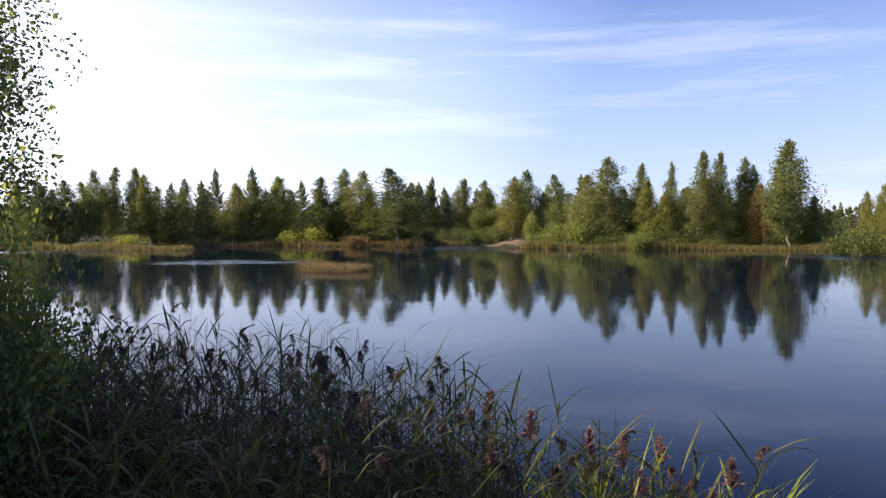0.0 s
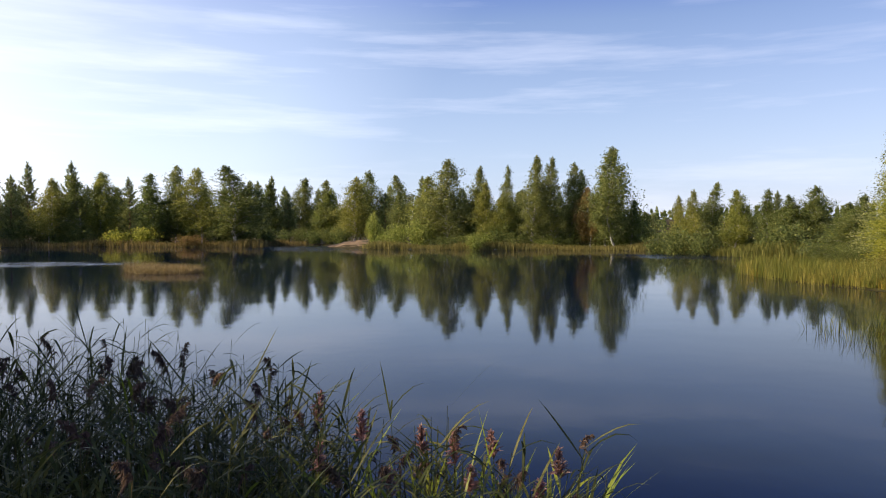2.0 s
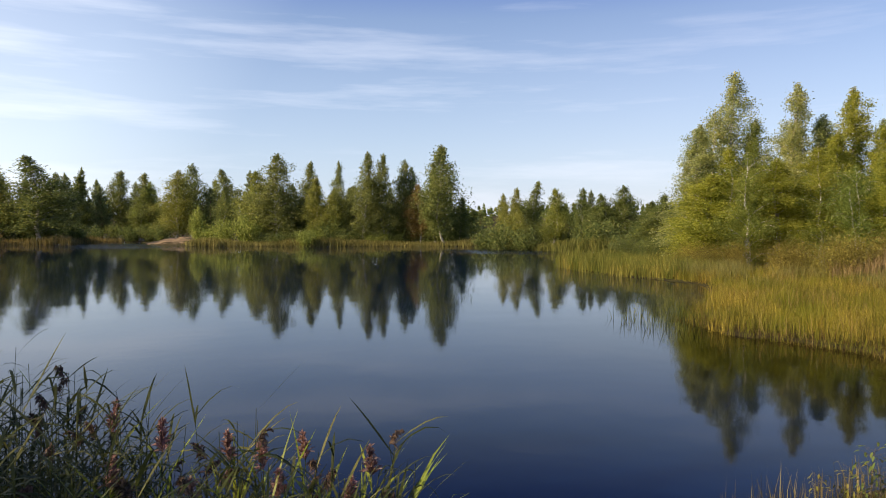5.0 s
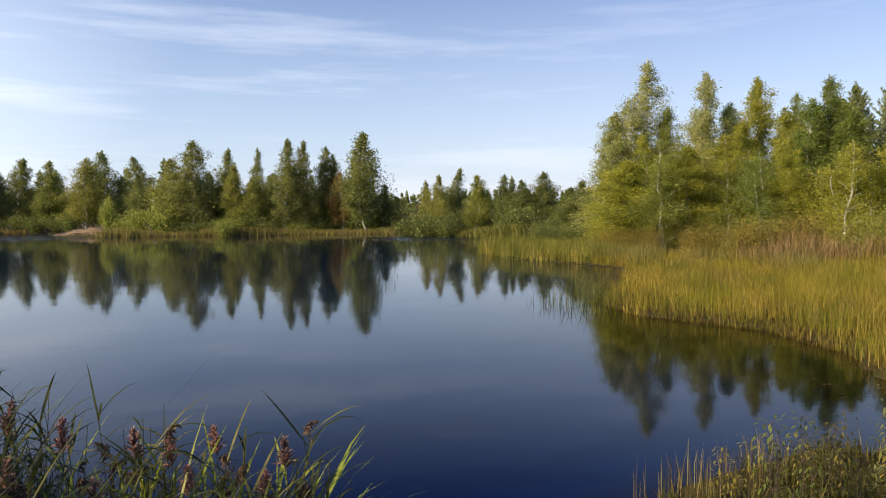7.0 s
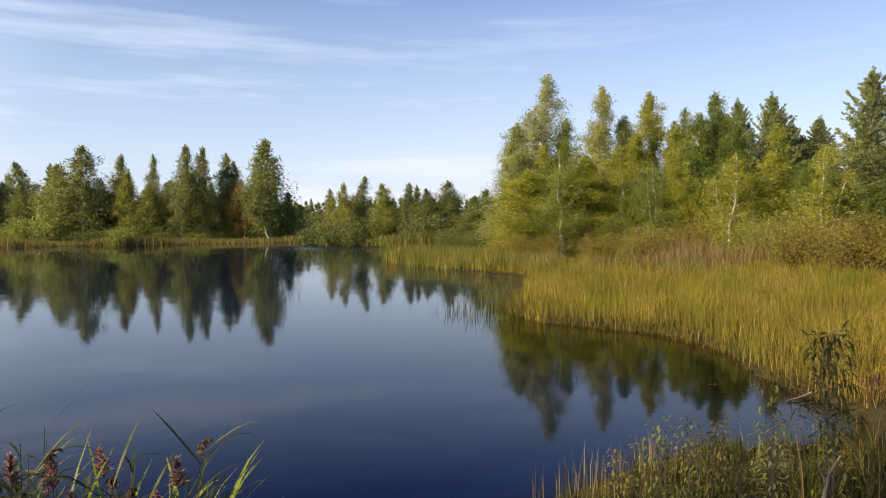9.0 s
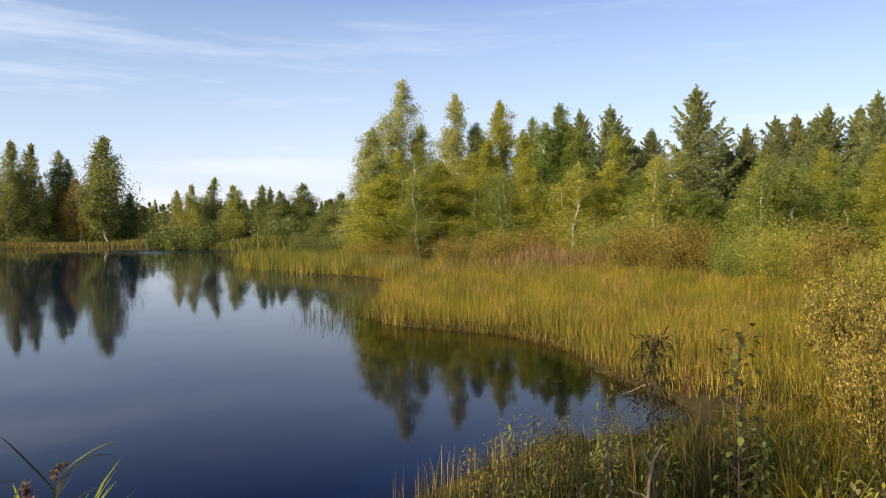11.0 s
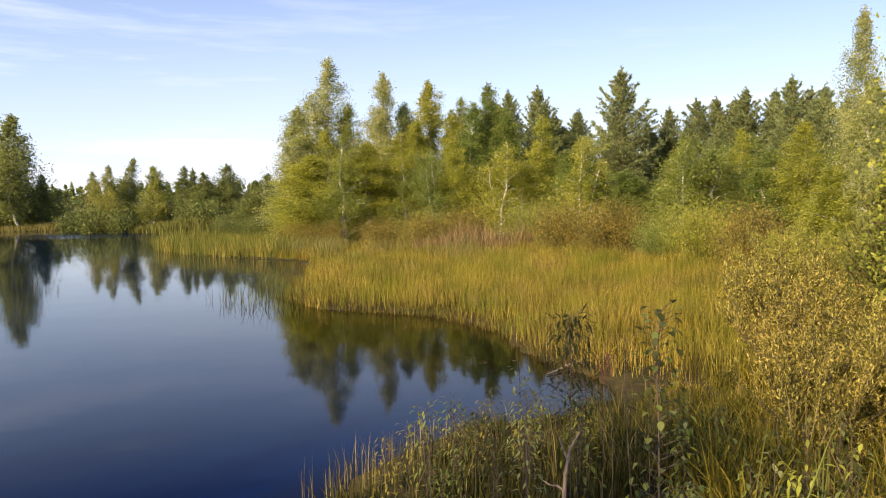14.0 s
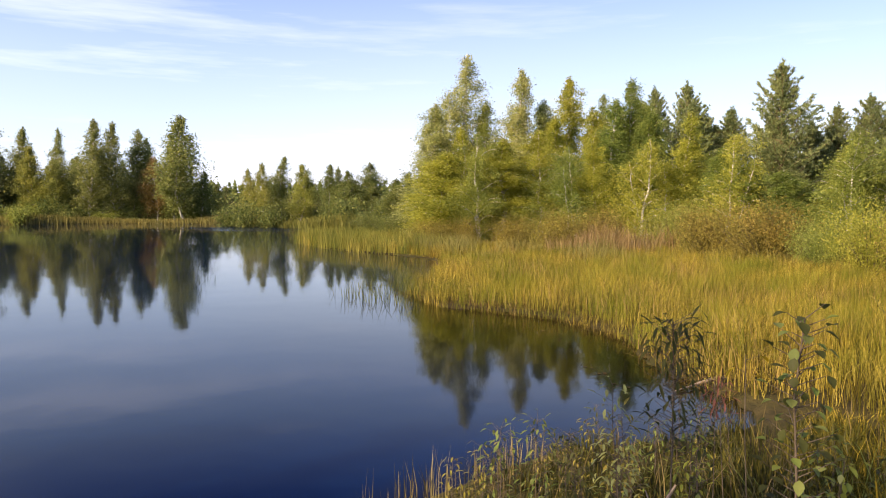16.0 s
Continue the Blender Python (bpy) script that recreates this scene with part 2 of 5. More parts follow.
def lake_water():
    """Dark, nearly still water; faint ripples, and breeze-ruffled streaks in the open bays."""
    m, t, p = material("lake_water")
    place = t.nodes.new("ShaderNodeNewGeometry").outputs["Position"]
    p.inputs["IOR"].default_value = 1.333
    p.inputs["Specular IOR Level"].default_value = 0.21
    ruffle = ramp(t, [(0.67, (0, 0, 0)), (0.80, (1, 1, 1))], noise_tex(t, 0.030, mapped(t, place, (0.55, 1.7, 1.0), (0, 0, radians(-8))), 3.0, 0.5))
    rag = noise_tex(t, 0.35, mapped(t, place, (0.35, 1.0, 1.0)), 4.0, 0.6)

    def round_spot(cx, cy, rx, ry):
        spot = t.nodes.new("ShaderNodeMapping")
        spot.vector_type = "TEXTURE"
        spot.inputs["Location"].default_value = (cx, cy, 0)
        spot.inputs["Scale"].default_value = (rx, ry, 1)
        t.links.new(place, spot.inputs[0])
        ball = t.nodes.new("ShaderNodeTexGradient")
        ball.gradient_type = "SPHERICAL"
        t.links.new(spot.outputs[0], ball.inputs[0])
        return ball.outputs[1]

    # peat-brown shallows by the sedge; open-water blue stands in for reflected sky
    tone = (0.0004, 0.0045, 0.0205)
    for spot_row in ((13.5, 11.5, 6.5, 8.0), (11.5, 5.6, 3.6, 2.6), (7.0, 4.3, 5.0, 1.0)):
        tone = mixed(t, ramp(t, [(0.0, (0, 0, 0)), (0.45, (1, 1, 1))], round_spot(*spot_row)), tone, (0.0055, 0.0048, 0.0015))
    t.links.new(tone, p.inputs["Base Color"])
    for cx, cy, rx, ry in ((4, 118, 12, 26), (-18, 62, 8, 6.5), (40, 70, 8, 12), (-52, 96, 14, 9)):
        patch = mixed(t, 1.0, ramp(t, [(0.0, (0, 0, 0)), (0.5, (1, 1, 1))], round_spot(cx, cy, rx, ry)), ramp(t, [(0.32, (0, 0, 0)), (0.55, (1, 1, 1))], rag), "MULTIPLY")
        ruffle = mixed(t, 1.0, ruffle, patch, "LIGHTEN")
    fine = noise_tex(t, 1.0, mapped(t, place, (2.2, 2.2, 1.0)), 3.0, 0.5)
    swell = noise_tex(t, 1.0, mapped(t, place, (0.35, 0.35, 1.0)), 2.0, 0.5)
    b1 = node(t, "ShaderNodeBump", Strength=0.016, Distance=0.35)
    t.links.new(swell, b1.inputs["Height"])
    b2 = node(t, "ShaderNodeBump", Distance=0.10)
    t.links.new(fine, b2.inputs["Height"])
    t.links.new(b1.outputs[0], b2.inputs["Normal"])
    power = node(t, "ShaderNodeMapRange")
    for i, v in enumerate((0, 1, 0.010, 0.55)):
        power.inputs[i + 1].default_value = v
    t.links.new(ruffle, power.inputs[0])
    t.links.new(power.outputs[0], b2.inputs["Strength"])
    t.links.new(b2.outputs[0], p.inputs["Normal"])
    gloss = node(t, "ShaderNodeMapRange")
    for i, v in enumerate((0, 1, 0.045, 0.22)):
        gloss.inputs[i + 1].default_value = v
    t.links.new(ruffle, gloss.inputs[0])
    t.links.new(gloss.outputs[0], p.inputs["Roughness"])
    return m


SOIL, SAND, WATER = soil(), sandy(), lake_water()


# ---------------------------------------------------------------- mesh helpers
def mesh_of(name, verts, faces, mat, smooth=False):
    """verts (n, 3); faces (m, k), all with the same number of corners, or a list of such arrays."""
    me = bpy.data.meshes.new(name)
    groups = faces if isinstance(faces, list) else [faces]
    groups = [np.asarray(g, dtype=np.int32) for g in groups if len(g)]
    verts = np.asarray(verts, dtype=np.float32)
    loops = np.concatenate([g.ravel() for g in groups])
    sizes = np.concatenate([np.full(len(g), g.shape[1], dtype=np.int32) for g in groups])
    starts = np.concatenate([[0], np.cumsum(sizes)[:-1]]).astype(np.int32)
    me.vertices.add(len(verts))
    me.vertices.foreach_set("co", verts.ravel())
    me.loops.add(len(loops))
    me.loops.foreach_set("vertex_index", loops)
    me.polygons.add(len(sizes))
    me.polygons.foreach_set("loop_start", starts)
    if smooth:
        me.polygons.foreach_set("use_smooth", np.ones(len(sizes), dtype=bool))
    me.update(calc_edges=True)
    me.validate()
    me.materials.append(mat)
    return me


def part(name, me, parent, label="", at=(0, 0, 0)):
    ob = new(name, me)
    ob.parent = parent
    ob.location = at
    return tagged(ob, label)


class Heap:
    """Collects pieces of geometry for one mesh."""

    def __init__(self):
        self.v, self.f, self.n = [], {3: [], 4: []}, 0

    def put(self, verts, faces):
        verts, faces = np.asarray(verts, float), np.asarray(faces, int)
        self.v.append(verts)
        self.f[faces.shape[1]].append(faces + self.n)
        self.n += len(verts)

    def mesh(self, name, mat, smooth=False):
        return mesh_of(name, np.concatenate(self.v), [np.concatenate(g) for g in self.f.values() if g], mat, smooth)


def tube(heap, points, radii, sides=6):
    points = np.asarray(points, float)
    along = np.gradient(points, axis=0)
    along /= np.linalg.norm(along, axis=1)[:, None] + 1e-9
    ref = np.array([1.0, 0, 0]) if abs(along[0, 2]) > 0.7 else np.array([0, 0, 1.0])
    u = np.cross(along, ref)
    u /= np.linalg.norm(u, axis=1)[:, None] + 1e-9
    w = np.cross(along, u)
    a = np.linspace(0, 2 * np.pi, sides, endpoint=False)
    ring = points[:, None] + np.asarray(radii)[:, None, None] * (np.cos(a)[None, :, None] * u[:, None] + np.sin(a)[None, :, None] * w[:, None])
    i, j = np.meshgrid(np.arange(len(points) - 1), np.arange(sides), indexing="ij")
    i, j = i.ravel(), j.ravel()
    k = (j + 1) % sides
    heap.put(ring.reshape(-1, 3), np.stack([i * sides + j, i * sides + k, (i + 1) * sides + k, (i + 1) * sides + j], 1))


def unit(v):
    return v / (np.linalg.norm(v, axis=-1, keepdims=True) + 1e-9)


def leaves(heap, rng, centres, length, width, droop=0.3, along=None, small=False):
    """Folded diamond leaves at the centres: two triangles each, bent along the rib; small ones one triangle."""
    n = len(centres)
    axis = unit(rng.normal(size=(n, 3)) + np.array([0, 0, -droop])) if along is None else unit(along)
    side = unit(np.cross(axis, rng.normal(size=(n, 3))))
    up = np.cross(axis, side)
    L = (length * rng.uniform(0.6, 1.3, n))[:, None]
    W = (width * rng.uniform(0.6, 1.3, n))[:, None]
    if small:
        v = np.stack([centres - axis * L * 0.5 + side * W * 0.35, centres - axis * L * 0.1 - side * W * 0.6, centres + axis * L * 0.55], 1)
        heap.put(v.reshape(-1, 3), np.arange(3 * n).reshape(-1, 3))
        return
    tail, tip = centres - axis * L / 2, centres + axis * L / 2
    left, right = centres + side * W / 2 + up * W * 0.2, centres - side * W / 2 + up * W * 0.2
    v = np.stack([tail, left, tip, right], 1).reshape(-1, 3)
    b = np.arange(n)[:, None] * 4
    heap.put(v, np.concatenate([b + np.array([[0, 1, 2]]), b + np.array([[0, 2, 3]])]))


def blades(heap, rng, base, height, width, lean=0.25, curl=0.35):
    """Grass blades: three joints each, leaning and curling over."""
    n = len(base)
    turn = rng.uniform(0, 2 * np.pi, n)
    out = np.stack([np.cos(turn), np.sin(turn), np.zeros(n)], 1)
    face = rng.uniform(0, 2 * np.pi, n)
    side = np.stack([np.cos(face), np.sin(face), np.zeros(n)], 1)
    h = np.asarray(height)[:, None] * np.ones((n, 1))
    w = np.asarray(width) * np.ones(n)
    w = w[:, None]
    a = (np.abs(rng.normal(0, lean, n)))[:, None]
    c = (np.abs(rng.normal(0, curl, n)))[:, None]
    z = np.array([[0, 0, 1.0]])
    mid = base + h * (0.55 * z + 0.5 * a * out)
    tip = base + h * ((1 - 0.25 * np.minimum(c, 1)) * z + (a + 0.6 * c) * out)
    v = np.stack([base - side * w / 2, base + side * w / 2, mid - side * w * 0.42, mid + side * w * 0.42, tip], 1).reshape(-1, 3)
    b = np.arange(n)[:, None] * 5
    heap.put(v, np.concatenate([b + np.array([[0, 1, 3]]), b + np.array([[0, 3, 2]]), b + np.array([[2, 3, 4]])]))


# ---------------------------------------------------------------- the lake's shore and the ground
SHORE = np.array([
    (10.3, 4.4), (9.4, 3.7), (8.4, 3.9), (7.2, 4.6), (6, 4.7), (5, 4.5), (4, 4.2), (3, 4.0), (2, 4.2), (1, 4.7), (0, 5.2), (-2, 6.3), (-5, 7.8),
    (-9, 9.5), (-18, 13), (-60, 22), (-120, 30), (-150, 70), (-110, 108), (-70, 120), (-52, 112), (-36, 100), (-33, 104), (-40, 118), (-48, 134),
    (-30, 136), (-20, 131), (-4, 129), (-2, 142), (4, 147), (8, 142), (7.5, 128), (8.5, 113), (25, 104), (40, 98), (47, 91), (53, 98), (58, 101),
    (56, 88), (47, 80), (46, 75), (46, 66), (52, 58)])
SHORE = np.concatenate([SHORE, np.array([(46, 48), (36, 44), (27.4, 40.5), (25.4, 35), (24.6, 31), (24.8, 28), (23.6, 23.8), (19.6, 19.2), (16.6, 16.6), (14.2, 14.6),
                                         (13.5, 13), (13.9, 11), (14.1, 9.7), (13.1, 7.7), (11.3, 6.1)])])
POND = np.array([(62, 150), (95, 165), (140, 230), (150, 330), (70, 300), (60, 210)])


def inside(poly, p):
    x, y = p[:, 0], p[:, 1]
    hit = np.zeros(len(p), bool)
    for (ax, ay), (bx, by) in zip(poly, np.roll(poly, -1, 0)):
        cross = ((ay > y) != (by > y)) & (x < (bx - ax) * (y - ay) / (by - ay + 1e-12) + ax)
        hit ^= cross
    return hit


def shore_distance(poly, p):
    """Metres from the poly's edge: positive on land, negative over the water."""
    best = np.full(len(p), 1e9)
    for a, b in zip(poly, np.roll(poly, -1, 0)):
        d = b - a
        s = np.clip(((p - a) @ d) / (d @ d), 0, 1)
        best = np.minimum(best, np.linalg.norm(p - a - s[:, None] * d, axis=1))
    return np.where(inside(poly, p), -best, best)


def smooth(a, b, x):
    s = np.clip((x - a) / (b - a), 0, 1)
    return s * s * (3 - 2 * s)


def ground_height(p):
    p = np.asarray(p, float)[:, :2]
    d = shore_distance(SHORE, p)
    e = shore_distance(POND, p)
    near = np.exp(-(np.hypot(p[:, 0] + 1, p[:, 1] + 1) / 7.5) ** 2)
    bank = 0.95 * smooth(0, 4.2, d)
    marsh = 0.05 + 0.55 * smooth(3, 30, d) + 1.2 * smooth(25, 120, d)
    bumps = 0.05 * np.sin(p[:, 0] * 1.7 + np.sin(p[:, 1] * 1.3)) * np.cos(p[:, 1] * 1.9) * smooth(0.5, 3, d)
    sand_hill = 0.8 * np.exp(-((p[:, 0] - 14) / 7) ** 2 - ((p[:, 1] - 130) / 7) ** 2) * smooth(0, 3, d)
    ridge = 16 * smooth(420, 900, np.hypot(p[:, 0], p[:, 1]))
    land = near * bank + (1 - near) * marsh + bumps + sand_hill + ridge
    land = np.where(e < 12, np.minimum(land, -0.5 + 0.12 * np.maximum(e + 4, 0)), land)
    return np.where(d > 0, land + 0.02, np.maximum(-1.6, 0.22 * d) - 0.02)


u = np.linspace(-1, 1, 231)
line = 3.2 * np.sinh(u * 6.75)
gx, gy = np.meshgrid(line + 4, line + 4, indexing="ij")
flat = np.stack([gx.ravel(), gy.ravel()], 1)
k = np.arange(230)
ii, jj = np.meshgrid(k, k, indexing="ij")
ii, jj = ii.ravel(), jj.ravel()
quads = np.stack([ii * 231 + jj, (ii + 1) * 231 + jj, (ii + 1) * 231 + jj + 1, ii * 231 + jj + 1], 1)
ground = new("ground", mesh_of("ground", np.column_stack([flat, ground_height(flat)]), quads, SOIL, True))
tagged(ground, "grassy lakeside ground with damp brown earth", "ground", kind="structure")

water = new("water", mesh_of("water", [(-420, -60, 0), (420, -60, 0), (420, 420, 0), (-420, 420, 0)], np.array([(0, 1, 2, 3)]), WATER))
tagged(water, "calm dark blue lake water mirroring trees and sky", "water", kind="structure")


def on_ground(x, y):
    return float(ground_height(np.array([[x, y]]))[0])


def scatter(rng, poly, count):
    lo, hi = poly.min(0), poly.max(0)
    p = rng.uniform(lo, hi, (int(count * 3), 2))
    return p[inside(poly, p)][:count]


# ---------------------------------------------------------------- trees
def broadleaf(seed, height, width, count, leaf, limbs=44, foot=0.12, droop=0.5, small=False, loose=1.0, bare=1):
    """Trunk with limbs, and a crown of leaf sprays along them. Two meshes."""
    rng = np.random.default_rng(seed)
    wood, crown = Heap(), Heap()
    s = np.linspace(0, 1, 12)
    bend = np.stack([np.cumsum(rng.normal(0, 0.012, 12)), np.cumsum(rng.normal(0, 0.012, 12))], 1) * height
    axis = np.column_stack([bend - bend[0], s * height * 0.97])
    tube(wood, axis, 0.012 * height * (1 - 0.92 * s) + 0.004, 7)
    spots = []
    for i in range(limbs):
        q = foot + (0.985 - foot) * (i + rng.uniform(0, 1)) / limbs
        root = np.array([np.interp(q, s, axis[:, c]) for c in range(3)])
        c = (q - foot) / (1 - foot)
        reach = 0.5 * width * (1 - c) ** 0.74 * min(1.0, 0.55 + 1.9 * c) * rng.uniform(0.60, 1.25)
        turn = i * 2.4 + rng.uniform(-0.5, 0.5)
        out = np.array([math.cos(turn), math.sin(turn), 0])
        rise = reach * rng.uniform(0.6, 1.5) + 0.035 * height * c
        g = np.linspace(0, 1, 6)[:, None]
        path = root + out * reach * g + np.array([0, 0, 1]) * rise * (g ** 0.8) - np.array([0, 0, 1]) * droop * reach * 0.5 * g ** 3
        if i % bare == 0:
            tube(wood, path, np.linspace(0.0042 * height * (1 - 0.8 * c), 0.004, 6), 4)
        spots.append((path, reach + 0.25, 0.35 + reach))
    weight = np.array([sp[2] for sp in spots])
    share = rng.multinomial(count, weight / weight.sum())
    pts = []
    for (path, reach, _), n in zip(spots, share):
        sprays = max(2, int(n / (26 * loose ** 1.5)))
        at = rng.uniform(0.30, 1.10, sprays)
        centre = np.stack([np.interp(at, np.linspace(0, 1, 6), path[:, c]) for c in range(3)], 1)
        centre += rng.normal(0, 0.12 * reach + 0.05, (sprays, 3))
        pick = rng.integers(0, sprays, n)
        p = centre[pick] + rng.normal(0, 1, (n, 3)) * np.array([0.11, 0.11, 0.24]) * (reach * 0.85 + 0.38) * loose
        p[:, 2] -= np.abs(rng.normal(0, 0.12 * droop, n)) * reach
        pts.append(p)
    leaves(crown, rng, np.concatenate(pts), leaf, leaf * 0.72, droop, None, small)
    return wood, crown


def birch(seed, height, width, count, leaf, limbs=60, foot=0.09, stems=1, uneven=1.0, taper=0.62, small=True, tight=1.0):
    """Airy birch: one or two pale stems, ascending limbs of uneven reach, hanging leaf sprays with gaps."""
    rng = np.random.default_rng(seed)
    wood, crown = Heap(), Heap()
    pts = []
    for k in range(stems):
        tall = height * (1 - 0.22 * k)
        s = np.linspace(0, 1, 12)
        bend = np.stack([np.cumsum(rng.normal(0, 0.010, 12)), np.cumsum(rng.normal(0, 0.010, 12))], 1) * tall
        tip = rng.normal(0, 0.16 * width, 2) * (k > 0)
        axis = np.column_stack([bend - bend[0] + tip[None] * s[:, None] ** 1.3 + (rng.normal(0, 0.15, 2) * (k > 0))[None], s * tall * 0.97])
        tube(wood, axis, 0.0095 * tall * (1 - 0.90 * s) + 0.004, 6)
        phase = rng.uniform(0, 6.3, 3)
        mine = limbs if k == 0 else limbs // 2
        paths = []
        for i in range(mine):
            c = (i + rng.uniform(0, 1)) / mine
            q = foot + (0.975 - foot) * c
            root = np.array([np.interp(q, s, axis[:, n]) for n in range(3)])
            turn = i * 2.4 + rng.uniform(-0.6, 0.6)
            lop = 0.90 + uneven * (0.36 * math.sin(turn + phase[0] + 5 * c) + 0.20 * math.sin(9 * c + phase[1]))
            full = min(1.0, 0.55 + 1.5 * c) * (1 - c) ** taper + 0.05
            reach = 0.5 * width * full * max(lop, 0.25) * rng.uniform(0.6, 1.2)
            out = np.array([math.cos(turn), math.sin(turn), 0])
            g = np.linspace(0, 1, 6)[:, None]
            path = root + out * reach * g + np.array([0, 0, 1]) * reach * (1.15 * g ** 0.9 - 0.55 * g ** 3)
            if i % 2 == 0:
                tube(wood, path, np.linspace(0.0032 * height * (1 - 0.8 * c), 0.004, 6), 3)
            if rng.uniform() < 0.90:
                paths.append((path, reach))
        weight = np.array([0.22 + r ** 1.25 for _, r in paths])
        share = rng.multinomial(int(count * (1 if stems == 1 else (0.65, 0.35)[k])), weight / weight.sum())
        for (path, reach), n in zip(paths, share):
            sprays = max(2, n // 24)
            at = rng.uniform(0.22, 1.06, sprays)
            centre = np.stack([np.interp(at, np.linspace(0, 1, 6), path[:, m]) for m in range(3)], 1)
            centre += rng.normal(0, 0.10 * reach + 0.04, (sprays, 3))
            pick = rng.integers(0, sprays, n)
            loose = rng.uniform(0.6, 1.3, sprays)[pick][:, None]
            p = centre[pick] + rng.normal(0, 1, (n, 3)) * np.array([0.15, 0.15, 0.20]) * (0.5 + 0.5 * reach) * loose * tight
            p[:, 2] -= rng.uniform(0, 0.55, n) * (0.35 + 0.35 * reach)
            pts.append(p)
        m = max(20, count // 160)
        q = rng.uniform(0.90, 1.0, m)
        lead = np.stack([np.interp(q, s, axis[:, n]) for n in range(3)], 1) + rng.normal(0, 1, (m, 3)) * (0.09 * (1.02 - q)[:, None] * width * 2.0 + 0.05)
        pts.append(lead)
    leaves(crown, rng, np.concatenate(pts), leaf, leaf * 0.75, 0.4, None, small)
    return wood, crown


def pine(seed, height, width, tufts, needle, boughs=120):
    """Young pine: rising boughs all the way up, each ending in upturned needle tufts."""
    rng = np.random.default_rng(seed)
    wood, crown = Heap(), Heap()
    s = np.linspace(0, 1, 10)
    bend = np.column_stack([np.cumsum(rng.normal(0, 0.004, 10)), np.cumsum(rng.normal(0, 0.004, 10))]) * height
    axis = np.column_stack([bend - bend[0], s * height * 0.96])
    tube(wood, axis, 0.011 * height * (1 - 0.93 * s) + 0.004, 7)
    spots, lead, paths = [], [], []
    for i in range(boughs):
        c = ((i + rng.uniform(0, 1)) / boughs) ** 0.9
        q = 0.07 + 0.91 * c
        root = np.array([np.interp(q, s, axis[:, k]) for k in range(3)])
        turn = i * 2.4 + rng.uniform(-0.5, 0.5)
        reach = (0.5 * width * (1 - c) ** 0.80 * min(1, 0.65 + 1.0 * c) + 0.02 * height * (1 - c) + 0.06) * rng.uniform(0.5, 1.2)
        out = np.array([math.cos(turn), math.sin(turn), 0])
        g = np.linspace(0, 1, 5)[:, None]
        path = root + out * reach * g + np.array([0, 0, 1]) * reach * ((0.05 + 0.75 * c) * g + (0.38 + 0.3 * c) * g ** 2)
        tube(wood, path, np.linspace(0.0028 * height * (1 - 0.7 * c), 0.004, 5), 3)
        paths.append((path, reach, out, c))
    weight = np.array([0.12 + r for _, r, _, _ in paths])
    share = rng.multinomial(tufts, weight / weight.sum())
    for (path, reach, out, c), n in zip(paths, share):
        at = rng.uniform(0.18, 1.04, n)
        p = np.stack([np.interp(at, np.linspace(0, 1, 5), path[:, k]) for k in range(3)], 1)
        side = np.array([-out[1], out[0], 0])
        p += side * (rng.normal(0, 0.20, n) * reach * (1.1 - 0.6 * at))[:, None]
        p[:, 2] += rng.normal(0.02, 0.05, n) * reach + rng.uniform(0, 0.10, n)
        spots.append(p)
        lead.append(np.tile(out * (0.75 - 0.4 * c) + np.array([0, 0, 0.75 + 0.6 * c]), (n, 1)) + side * rng.normal(0, 0.3, n)[:, None])
    top = axis[-1] + np.column_stack([rng.normal(0, 0.03, (14, 2)), np.linspace(-0.06 * height, 0.02 * height, 14)])
    spots.append(top)
    lead.append(np.tile([0, 0, 1.0], (14, 1)))
    p, a = np.concatenate(spots), unit(np.concatenate(lead))
    spikes = 7
    p, a = np.repeat(p, spikes, 0), np.repeat(a, spikes, 0)
    d = unit(a + rng.normal(0, 0.42, p.shape))
    L = needle * rng.uniform(0.6, 1.2, len(p))[:, None]
    side = unit(np.cross(d, rng.normal(size=p.shape))) * needle * 0.10
    v = np.stack([p - side, p + side, p + d * L], 1).reshape(-1, 3)
    crown.put(v, np.arange(len(v)).reshape(-1, 3))
    return wood, crown


def bush(seed, height, width, count, leaf, slim, stems=26, mat=None):
    """Many stems from one foot, leafy from low down."""
    rng = np.random.default_rng(seed)
    wood, crown = Heap(), Heap()
    pts, way = [], []
    for i in range(stems):
        turn, lean = rng.uniform(0, 2 * np.pi), rng.uniform(0.05, 1.0) ** 0.7
        out = np.array([math.cos(turn), math.sin(turn), 0])
        tall = height * (1 - 0.30 * lean ** 2) * rng.uniform(0.72, 1.05)
        g = np.linspace(0, 1, 6)[:, None]
        path = out * (0.06 + lean * width * 0.5 * g ** 1.2) + np.array([0, 0, 1]) * tall * g
        path += np.cumsum(rng.normal(0, 0.03 * height, (6, 3)), 0) * g * np.array([1, 1, 0.3])
        tube(wood, path, np.linspace(0.008 * height ** 0.5, 0.002, 6), 4)
        n = count // stems
        at = rng.uniform(0.12, 1.03, n) ** 0.75
        p = np.stack([np.interp(at, np.linspace(0, 1, 6), path[:, c]) for c in range(3)], 1)
        p += rng.normal(0, 1, (n, 3)) * (0.05 * height + 0.065 * width)
        pts.append(p)
        way.append(np.tile(out * 0.6 + np.array([0, 0, 0.7]), (n, 1)) + rng.normal(0, 0.7, (n, 3)))
    p, a = np.concatenate(pts), np.concatenate(way)
    keep = p[:, 2] > 0.05
    leaves(crown, rng, p[keep], leaf, leaf * slim, 0.0, a[keep])
    return wood, crown


